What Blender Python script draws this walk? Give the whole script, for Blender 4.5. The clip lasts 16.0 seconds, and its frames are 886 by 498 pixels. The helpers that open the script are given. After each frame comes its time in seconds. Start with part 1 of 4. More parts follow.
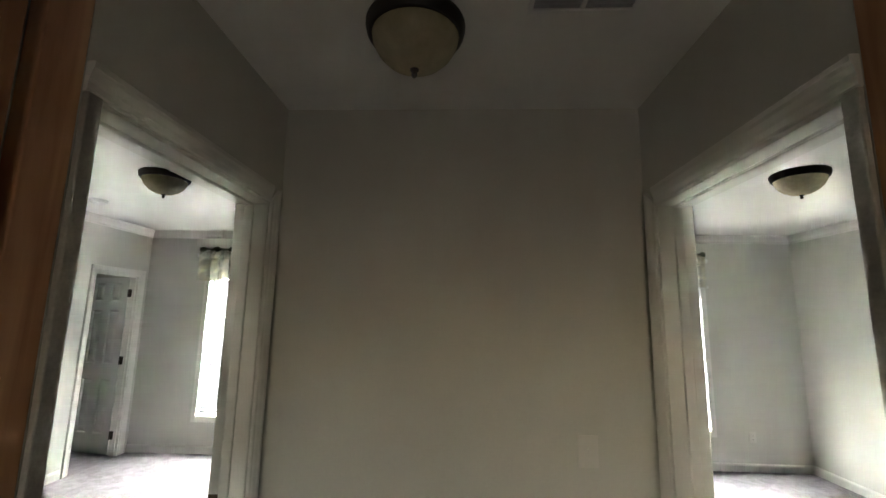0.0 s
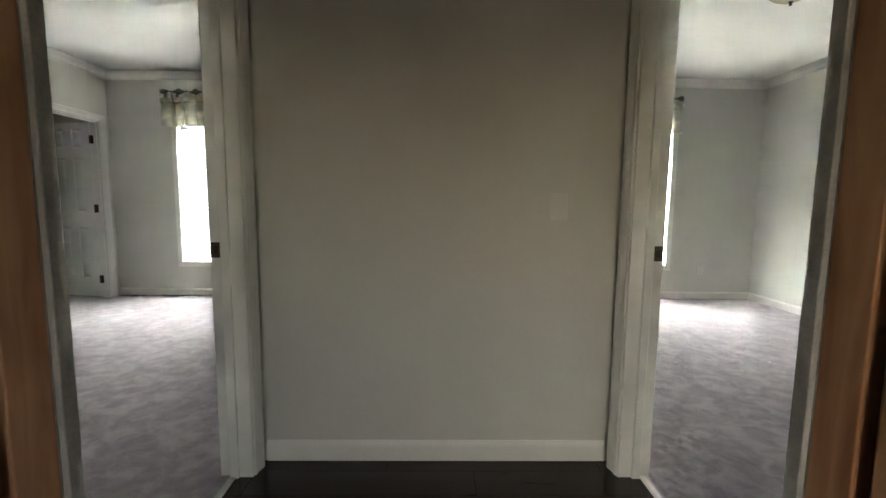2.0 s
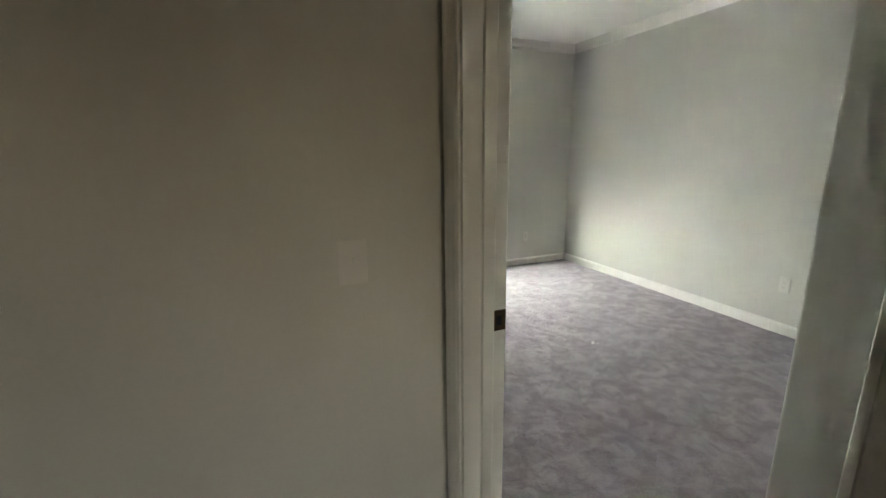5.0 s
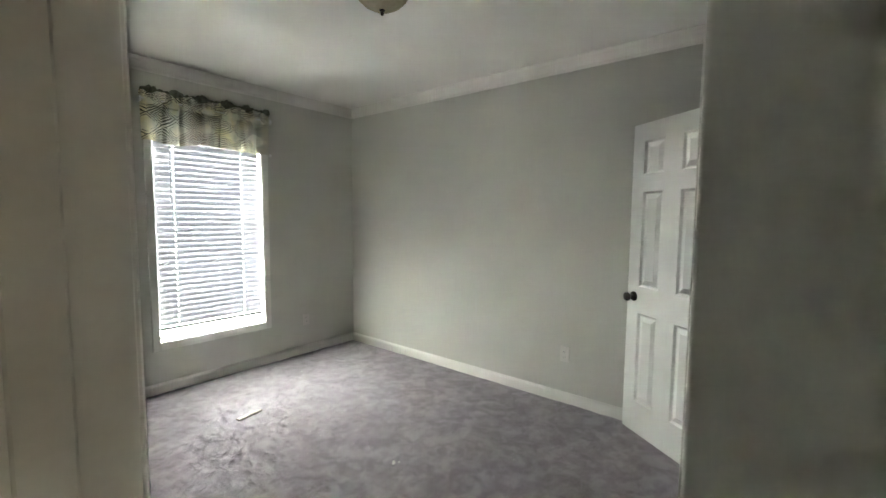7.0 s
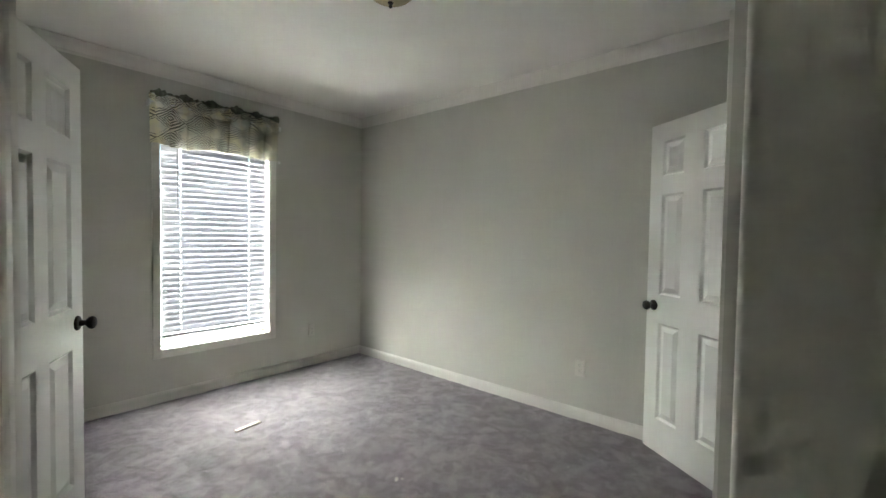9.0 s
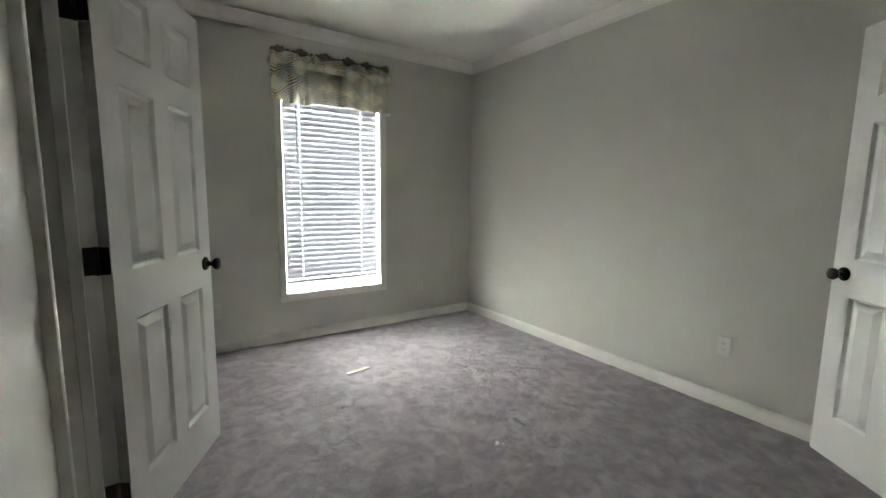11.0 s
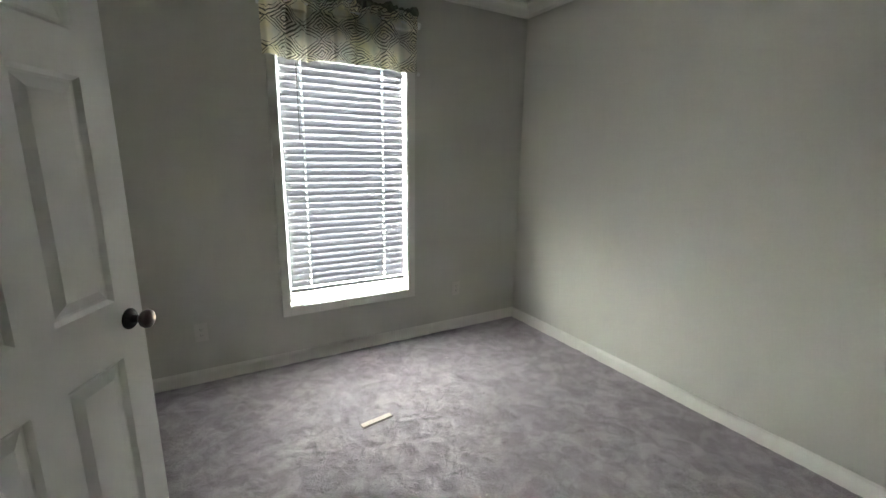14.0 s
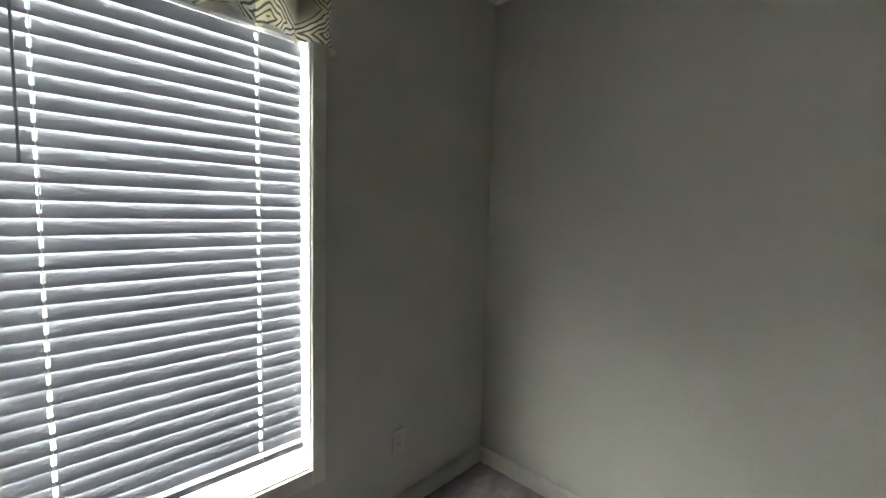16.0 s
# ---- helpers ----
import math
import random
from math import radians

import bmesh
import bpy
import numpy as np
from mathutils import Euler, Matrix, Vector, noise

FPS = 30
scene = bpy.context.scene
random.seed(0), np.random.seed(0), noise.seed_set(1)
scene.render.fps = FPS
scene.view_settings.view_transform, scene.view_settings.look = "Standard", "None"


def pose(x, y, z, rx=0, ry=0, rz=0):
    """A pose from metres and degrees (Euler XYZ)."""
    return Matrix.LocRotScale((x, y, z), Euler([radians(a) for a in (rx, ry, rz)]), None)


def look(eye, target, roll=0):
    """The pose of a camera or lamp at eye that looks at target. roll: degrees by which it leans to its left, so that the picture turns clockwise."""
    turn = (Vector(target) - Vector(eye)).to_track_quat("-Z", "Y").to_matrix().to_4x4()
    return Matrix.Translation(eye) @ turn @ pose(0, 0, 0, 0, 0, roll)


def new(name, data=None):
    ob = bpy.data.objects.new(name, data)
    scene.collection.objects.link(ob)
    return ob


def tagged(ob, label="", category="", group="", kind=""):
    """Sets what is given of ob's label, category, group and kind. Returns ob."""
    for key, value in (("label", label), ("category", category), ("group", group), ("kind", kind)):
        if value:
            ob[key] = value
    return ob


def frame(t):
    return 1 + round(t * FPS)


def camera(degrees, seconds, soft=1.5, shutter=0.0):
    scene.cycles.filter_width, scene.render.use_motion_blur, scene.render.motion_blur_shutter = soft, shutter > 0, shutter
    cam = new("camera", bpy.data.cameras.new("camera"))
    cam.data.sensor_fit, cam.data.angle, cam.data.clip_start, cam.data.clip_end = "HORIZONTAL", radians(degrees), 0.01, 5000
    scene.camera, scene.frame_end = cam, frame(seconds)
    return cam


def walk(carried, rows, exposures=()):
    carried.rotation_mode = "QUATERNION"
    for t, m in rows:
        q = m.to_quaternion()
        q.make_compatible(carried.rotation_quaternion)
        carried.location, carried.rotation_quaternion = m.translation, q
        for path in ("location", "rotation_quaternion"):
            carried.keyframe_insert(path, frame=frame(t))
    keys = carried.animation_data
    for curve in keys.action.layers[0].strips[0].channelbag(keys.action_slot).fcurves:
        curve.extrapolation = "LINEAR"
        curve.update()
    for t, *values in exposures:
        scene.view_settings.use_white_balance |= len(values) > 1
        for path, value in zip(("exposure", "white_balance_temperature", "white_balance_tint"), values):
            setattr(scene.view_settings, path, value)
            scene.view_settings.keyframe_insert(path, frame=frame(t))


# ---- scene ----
cam = camera(93.3, 16.0)
PATH = [
    (0, (0.49, 0.391, 1.61), (0.404, 2.365, 1.922), 1.0),
    (0.5, (0.424, 0.343, 1.52), (0.408, 2.304, 1.916), 0.9),
    (1, (0.446, 0.353, 1.395), (0.46, 2.33, 1.698), 0.9),
    (1.5, (0.51, 0.368, 1.222), (0.519, 2.367, 1.309), 0.9),
    (2, (0.472, 0.347, 1.12), (0.502, 2.335, 0.907), 0.6),
    (2.5, (0.485, 0.366, 1.125), (0.512, 2.322, 0.712), 0.6),
    (3, (0.517, 0.433, 1.304), (0.551, 2.37, 0.809), 0.7),
    (3.5, (0.455, 0.554, 1.366), (0.544, 2.485, 0.853), 0.7),
    (4, (0.443, 0.7, 1.374), (0.659, 2.624, 0.873), 0.6),
    (4.5, (0.594, 0.872, 1.347), (1.039, 2.762, 0.869), 0.2),
    (5, (0.792, 1.034, 1.385), (1.539, 2.834, 0.934), -0.8),
    (7.3, (1.273, 1.578, 1.432), (2.85, 2.801, 1.303), 0.8),
    (7.5, (1.274, 1.572, 1.424), (2.855, 2.792, 1.312), 0.9),
    (8, (1.294, 1.572, 1.337), (2.877, 2.792, 1.257), 0.8),
    (8.2, (1.293, 1.562, 1.299), (2.874, 2.786, 1.231), 0.9),
    (10.3, (1.512, 1.731, 1.368), (2.777, 3.273, 1.217), 0.7),
    (10.5, (1.523, 1.727, 1.351), (2.735, 3.308, 1.176), 0.8),
    (11, (1.539, 1.747, 1.254), (2.646, 3.393, 0.999), 0.8),
    (11.5, (1.543, 1.744, 1.183), (2.571, 3.425, 0.837), 1.0),
    (12, (1.54, 1.76, 1.201), (2.521, 3.451, 0.783), 0.8),
    (12.5, (1.52, 1.823, 1.285), (2.477, 3.519, 0.827), 0.7),
    (13, (1.653, 1.959, 1.33), (2.601, 3.657, 0.861), 0.6),
    (13.5, (1.819, 2.194, 1.363), (2.779, 3.888, 0.907), 0.9),
    (14, (1.923, 2.509, 1.405), (2.899, 4.203, 0.98), 0.9),
    (14.5, (2.128, 2.846, 1.375), (3.148, 4.526, 1.007), 1.1),
    (15, (2.267, 3.225, 1.37), (3.387, 4.856, 1.082), 0.9),
    (15.5, (2.315, 3.582, 1.412), (3.566, 5.125, 1.181), 1.3),
    (16, (2.476, 3.912, 1.414), (3.906, 5.298, 1.235), 1.6),
]
walk(cam, [(t, look(eye, target, roll)) for t, eye, target, roll in PATH], [(0.0, 3.0), (1.5, 2.75), (2.5, 2.75), (4.0, 2.65), (5.0, 2.5), (7.3, 2.05), (8.2, 2.02), (10.3, 1.87), (12.0, 1.73), (14.0, 1.65), (15.0, 1.45), (16.0, 0.9)])

# ---- world, sun and window light ----
world = bpy.data.worlds.new("overcast_sky")
scene.world = world
world.use_nodes = True
wn = world.node_tree.nodes
wl = world.node_tree.links
sky = wn.new("ShaderNodeTexSky")
sky.sky_type = "NISHITA"
sky.sun_disc = False
sky.sun_elevation = radians(38)
sky.sun_rotation = radians(200)
sky.dust_density = 4.0
wn["Background"].inputs["Strength"].default_value = 0.15
wl.new(sky.outputs["Color"], wn["Background"].inputs["Color"])

sun_data = bpy.data.lights.new("sun", "SUN")
sun_data.energy, sun_data.angle, sun_data.color = 1.0, radians(14), (1.0, 0.96, 0.9)
sun = new("sun", sun_data)
sun.matrix_world = look((2, -20, 16), (2, 0, 0))


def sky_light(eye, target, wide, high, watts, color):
    """An area lamp added outside, standing in for daylight through an opening."""
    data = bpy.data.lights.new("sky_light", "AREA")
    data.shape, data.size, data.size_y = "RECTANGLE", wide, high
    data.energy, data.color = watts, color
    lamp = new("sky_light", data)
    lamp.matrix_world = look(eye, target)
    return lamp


# Lamp sheet standing in for the sky beyond both bedroom windows.
sky_light((-0.1, 9.6, 3.4), (1.1, 5.3, 3.4), 15.5, 8.2, 34000.0, (0.972, 1.0, 0.93))
# Added lamp sheet facing up, standing in for daylight bounced by the ground.
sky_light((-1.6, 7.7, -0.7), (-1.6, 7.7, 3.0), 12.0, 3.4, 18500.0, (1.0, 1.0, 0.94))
# Added lamp at an unseen opening behind the hall, to brighten the hall.
sky_light((0.5, -2.52, 1.4), (0.5, 0.0, 1.4), 0.95, 0.95, 0.31, (1.0, 0.92, 0.87))


# ---- materials ----
def material(name, base, rough=0.6, vary=0.06, scale=3.0, fine=60.0, bump=0.0, bump_scale=200.0, metal=0.0, tint=None, spec=0.4):
    """Painted or solid surface: colour varied at two scales, with fine relief."""
    m = bpy.data.materials.new(name)
    m.use_nodes = True
    n, l = m.node_tree.nodes, m.node_tree.links
    b = n["Principled BSDF"]
    geo = n.new("ShaderNodeTexCoord")
    big, small = n.new("ShaderNodeTexNoise"), n.new("ShaderNodeTexNoise")
    big.inputs["Scale"].default_value, small.inputs["Scale"].default_value = scale, fine
    big.inputs["Detail"].default_value, small.inputs["Detail"].default_value = 4, 3
    for t in (big, small):
        l.new(geo.outputs["Object"], t.inputs["Vector"])
    both = n.new("ShaderNodeMath")
    both.operation = "MULTIPLY_ADD"
    both.inputs[1].default_value = 0.6
    l.new(big.outputs["Fac"], both.inputs[0])
    half = n.new("ShaderNodeMath")
    half.operation = "MULTIPLY"
    half.inputs[1].default_value = 0.4
    l.new(small.outputs["Fac"], half.inputs[0])
    l.new(half.outputs[0], both.inputs[2])
    ramp = n.new("ShaderNodeValToRGB")
    dark = tuple(c * (1 - vary * 2) for c in base)
    light = tint if tint else tuple(min(1.0, c * (1 + vary)) for c in base)
    ramp.color_ramp.elements[0].position, ramp.color_ramp.elements[0].color = 0.3, (*dark, 1)
    ramp.color_ramp.elements[1].position, ramp.color_ramp.elements[1].color = 0.7, (*light, 1)
    l.new(both.outputs[0], ramp.inputs["Fac"])
    l.new(ramp.outputs["Color"], b.inputs["Base Color"])
    b.inputs["Roughness"].default_value, b.inputs["Metallic"].default_value = rough, metal
    b.inputs["Specular IOR Level"].default_value = spec
    if bump:
        rel = n.new("ShaderNodeTexNoise")
        rel.inputs["Scale"].default_value, rel.inputs["Detail"].default_value = bump_scale, 4
        l.new(geo.outputs["Object"], rel.inputs["Vector"])
        bp = n.new("ShaderNodeBump")
        bp.inputs["Strength"].default_value, bp.inputs["Distance"].default_value = bump, 0.002
        l.new(rel.outputs["Fac"], bp.inputs["Height"])
        l.new(bp.outputs["Normal"], b.inputs["Normal"])
    return m


WALL = material("greige_wall_paint", (0.572, 0.566, 0.510), 0.55, 0.025, 1.6, 90, 0.12, 260)
CEIL = material("white_textured_ceiling", (0.86, 0.855, 0.82), 0.9, 0.02, 2.0, 40, 0.5, 75)
TRIM = material("white_semigloss_trim", (0.74, 0.73, 0.68), 0.38, 0.03, 4.0, 120, 0.06, 150)
DOORW = material("white_moulded_door_paint", (0.76, 0.76, 0.73), 0.42, 0.02, 3.0, 160, 0.10, 320)
BRONZE = material("oil_rubbed_bronze", (0.024, 0.018, 0.015), 0.42, 0.2, 20, 90, 0.05, 200, metal=0.3)
BRASS = material("worn_antique_brass", (0.10, 0.072, 0.045), 0.4, 0.2, 25, 120, 0.05, 200, metal=0.8)
PLATE = material("ivory_plastic_plate", (0.63, 0.61, 0.56), 0.35, 0.02, 8, 80)
SLOT = material("hole_shade_black", (0.02, 0.02, 0.02), 0.6, 0.1)
SHADE = material("slot_shade_grey", (0.22, 0.21, 0.19), 0.6, 0.1)
VINYL = material("white_vinyl_frame", (0.82, 0.82, 0.80), 0.35, 0.02, 5, 60)
CREAM = material("cream_vinyl_sill", (0.80, 0.74, 0.56), 0.45, 0.05, 7, 60)
STRIPM = material("aluminium_strip", (0.52, 0.50, 0.47), 0.35, 0.1, 15, 150, 0.1, 300, metal=0.9)
GRILL = material("grey_register_metal", (0.40, 0.40, 0.42), 0.5, 0.05, 9, 100)
SUBFLOOR = material("subfloor_board", (0.22, 0.17, 0.11), 0.8, 0.1, 3, 60)
SIDING = material("pale_bounce_ground", (0.50, 0.49, 0.44), 0.95, 0.15, 0.4, 9)
CORD = material("white_cord", (0.80, 0.80, 0.78), 0.7, 0.03, 30, 300)
WAND = material("grey_plastic_wand", (0.16, 0.16, 0.165), 0.4, 0.05, 8, 80)
EDGE = material("rough_grey_edge_paint", (0.40, 0.39, 0.365), 0.7, 0.12, 14, 120, 0.5, 140)
CHIP = material("pale_wood_offcut", (0.70, 0.63, 0.57), 0.7, 0.08, 30, 200, 0.2, 300)
CRUMB = material("white_plaster_crumb", (0.78, 0.76, 0.72), 0.9, 0.06, 60, 300, 0.3, 300)
GRIT = material("dark_grit", (0.05, 0.045, 0.04), 0.9, 0.2, 60, 300)


def carpet_material():
    m = material("mauve_grey_cut_pile_carpet", (0.30, 0.265, 0.275), 1.0, 0.0, 2.0, 60, spec=0.05)
    n, l = m.node_tree.nodes, m.node_tree.links
    b, tc = n["Principled BSDF"], n.new("ShaderNodeTexCoord")
    nap, blot, pile = n.new("ShaderNodeTexNoise"), n.new("ShaderNodeTexNoise"), n.new("ShaderNodeTexNoise")
    for t, s, d, w in ((nap, 13.0, 10, 0.6), (blot, 5.0, 7, 1.1), (pile, 220, 3, 0)):
        t.inputs["Scale"].default_value, t.inputs["Detail"].default_value, t.inputs["Distortion"].default_value = s, d, w
        l.new(tc.outputs["Object"], t.inputs["Vector"])
    ramp = n.new("ShaderNodeValToRGB")
    ramp.color_ramp.elements[0].position, ramp.color_ramp.elements[0].color = 0.44, (0.305, 0.274, 0.295, 1)
    ramp.color_ramp.elements[1].position, ramp.color_ramp.elements[1].color = 0.56, (0.372, 0.338, 0.363, 1)
    l.new(nap.outputs["Fac"], ramp.inputs["Fac"])
    mix = n.new("ShaderNodeMix")
    mix.data_type, mix.blend_type = "RGBA", "MULTIPLY"
    mix.inputs["Factor"].default_value = 1.0
    r2 = n.new("ShaderNodeValToRGB")
    r2.color_ramp.elements[0].position, r2.color_ramp.elements[0].color = 0.44, (0.88, 0.875, 0.88, 1)
    r2.color_ramp.elements[1].position, r2.color_ramp.elements[1].color = 0.56, (1.08, 1.07, 1.08, 1)
    l.new(blot.outputs["Fac"], r2.inputs["Fac"])
    l.new(ramp.outputs["Color"], mix.inputs["A"])
    l.new(r2.outputs["Color"], mix.inputs["B"])
    mix2 = n.new("ShaderNodeMix")
    mix2.data_type, mix2.blend_type = "RGBA", "MULTIPLY"
    mix2.inputs["Factor"].default_value = 1.0
    r3 = n.new("ShaderNodeValToRGB")
    r3.color_ramp.elements[0].position, r3.color_ramp.elements[0].color = 0.3, (0.72, 0.71, 0.71, 1)
    r3.color_ramp.elements[1].position, r3.color_ramp.elements[1].color = 0.7, (1.2, 1.2, 1.2, 1)
    l.new(pile.outputs["Fac"], r3.inputs["Fac"])
    l.new(mix.outputs["Result"], mix2.inputs["A"])
    l.new(r3.outputs["Color"], mix2.inputs["B"])
    l.new(mix2.outputs["Result"], b.inputs["Base Color"])
    add = n.new("ShaderNodeMath")
    add.operation = "MULTIPLY_ADD"
    add.inputs[1].default_value = 2.2
    l.new(nap.outputs["Fac"], add.inputs[0])
    l.new(pile.outputs["Fac"], add.inputs[2])
    bp = n.new("ShaderNodeBump")
    bp.inputs["Strength"].default_value, bp.inputs["Distance"].default_value = 0.85, 0.012
    l.new(add.outputs[0], bp.inputs["Height"])
    l.new(bp.outputs["Normal"], b.inputs["Normal"])
    b.inputs["Sheen Weight"].default_value = 0.25
    return m


def wood_material(name, dark, light, rough, stretch, scale, knots=True, per_object=False, bump=0.25):
    m = bpy.data.materials.new(name)
    m.use_nodes = True
    n, l = m.node_tree.nodes, m.node_tree.links
    b, tc, mp = n["Principled BSDF"], n.new("ShaderNodeTexCoord"), n.new("ShaderNodeMapping")
    mp.inputs["Scale"].default_value = stretch
    l.new(tc.outputs["Object"], mp.inputs["Vector"])
    grain = n.new("ShaderNodeTexNoise")
    grain.inputs["Scale"].default_value, grain.inputs["Detail"].default_value, grain.inputs["Distortion"].default_value = scale, 7, 0.8
    l.new(mp.outputs["Vector"], grain.inputs["Vector"])
    ramp = n.new("ShaderNodeValToRGB")
    ramp.color_ramp.elements[0].position, ramp.color_ramp.elements[0].color = 0.33, (*dark, 1)
    ramp.color_ramp.elements[1].position, ramp.color_ramp.elements[1].color = 0.66, (*light, 1)
    l.new(grain.outputs["Fac"], ramp.inputs["Fac"])
    col = ramp.outputs["Color"]
    if knots:
        kn = n.new("ShaderNodeTexVoronoi")
        kn.inputs["Scale"].default_value = 5.0
        l.new(tc.outputs["Object"], kn.inputs["Vector"])
        kr = n.new("ShaderNodeValToRGB")
        kr.color_ramp.elements[0].position, kr.color_ramp.elements[0].color = 0.035, (0.30, 0.22, 0.17, 1)
        kr.color_ramp.elements[1].position, kr.color_ramp.elements[1].color = 0.075, (1, 1, 1, 1)
        l.new(kn.outputs["Distance"], kr.inputs["Fac"])
        mx = n.new("ShaderNodeMix")
        mx.data_type, mx.blend_type = "RGBA", "MULTIPLY"
        mx.inputs["Factor"].default_value = 1.0
        l.new(col, mx.inputs["A"])
        l.new(kr.outputs["Color"], mx.inputs["B"])
        col = mx.outputs["Result"]
    if per_object:
        oi, hv = n.new("ShaderNodeObjectInfo"), n.new("ShaderNodeHueSaturation")
        mr = n.new("ShaderNodeMapRange")
        mr.inputs["To Min"].default_value, mr.inputs["To Max"].default_value = 0.75, 1.25
        l.new(oi.outputs["Random"], mr.inputs["Value"])
        l.new(mr.outputs["Result"], hv.inputs["Value"])
        l.new(col, hv.inputs["Color"])
        col = hv.outputs["Color"]
    l.new(col, b.inputs["Base Color"])
    b.inputs["Roughness"].default_value = rough
    bp = n.new("ShaderNodeBump")
    bp.inputs["Strength"].default_value, bp.inputs["Distance"].default_value = bump, 0.002
    l.new(grain.outputs["Fac"], bp.inputs["Height"])
    l.new(bp.outputs["Normal"], b.inputs["Normal"])
    return m


CARPET = carpet_material()
LUMBER = wood_material("raw_framing_lumber", (0.32, 0.145, 0.066), (0.56, 0.31, 0.165), 0.8, (7, 7, 0.7), 2.2)
PLANK = wood_material("dark_vinyl_plank", (0.013, 0.009, 0.0065), (0.030, 0.021, 0.016), 0.25, (2, 14, 2), 3.0, False, True, 0.08)


def slat_material():
    """Pale grey faux-wood slat that lets a little daylight through."""
    m = material("pale_grey_blind_slat", (0.29, 0.29, 0.305), 0.65, 0.02, 3, 80, spec=0.2)
    n, l = m.node_tree.nodes, m.node_tree.links
    b, out = n["Principled BSDF"], n["Material Output"]
    tr, mx = n.new("ShaderNodeBsdfTranslucent"), n.new("ShaderNodeMixShader")
    tr.inputs["Color"].default_value = (0.84, 0.87, 0.96, 1)
    mx.inputs["Fac"].default_value = 0.033
    l.new(b.outputs["BSDF"], mx.inputs[1])
    l.new(tr.outputs["BSDF"], mx.inputs[2])
    l.new(mx.outputs["Shader"], out.inputs["Surface"])
    return m


SLAT = slat_material()


def glass_material(name, color, rough):
    m = bpy.data.materials.new(name)
    m.use_nodes = True
    n, l = m.node_tree.nodes, m.node_tree.links
    out = n["Material Output"]
    g, t, mx = n.new("ShaderNodeBsdfGlossy"), n.new("ShaderNodeBsdfTransparent"), n.new("ShaderNodeMixShader")
    fr = n.new("ShaderNodeFresnel")
    fr.inputs["IOR"].default_value = 1.45
    g.inputs["Roughness"].default_value = rough
    t.inputs["Color"].default_value = (*color, 1)
    l.new(fr.outputs["Fac"], mx.inputs["Fac"])
    l.new(t.outputs["BSDF"], mx.inputs[1])
    l.new(g.outputs["BSDF"], mx.inputs[2])
    l.new(mx.outputs["Shader"], out.inputs["Surface"])
    return m


GLASS = glass_material("window_glass", (0.94, 0.97, 0.96), 0.02)


def alabaster_material():
    """Marbled amber-white lamp glass, unlit."""
    m = material("marbled_alabaster_glass", (0.44, 0.38, 0.22), 0.25, 0.14, 9, 30, tint=(0.66, 0.59, 0.40))
    n, l = m.node_tree.nodes, m.node_tree.links
    b, out = n["Principled BSDF"], n["Material Output"]
    tr, mx = n.new("ShaderNodeBsdfTranslucent"), n.new("ShaderNodeMixShader")
    tr.inputs["Color"].default_value = (0.8, 0.72, 0.5, 1)
    mx.inputs["Fac"].default_value = 0.3
    l.new(b.outputs["BSDF"], mx.inputs[1])
    l.new(tr.outputs["BSDF"], mx.inputs[2])
    l.new(mx.outputs["Shader"], out.inputs["Surface"])
    return m


ALABASTER = alabaster_material()


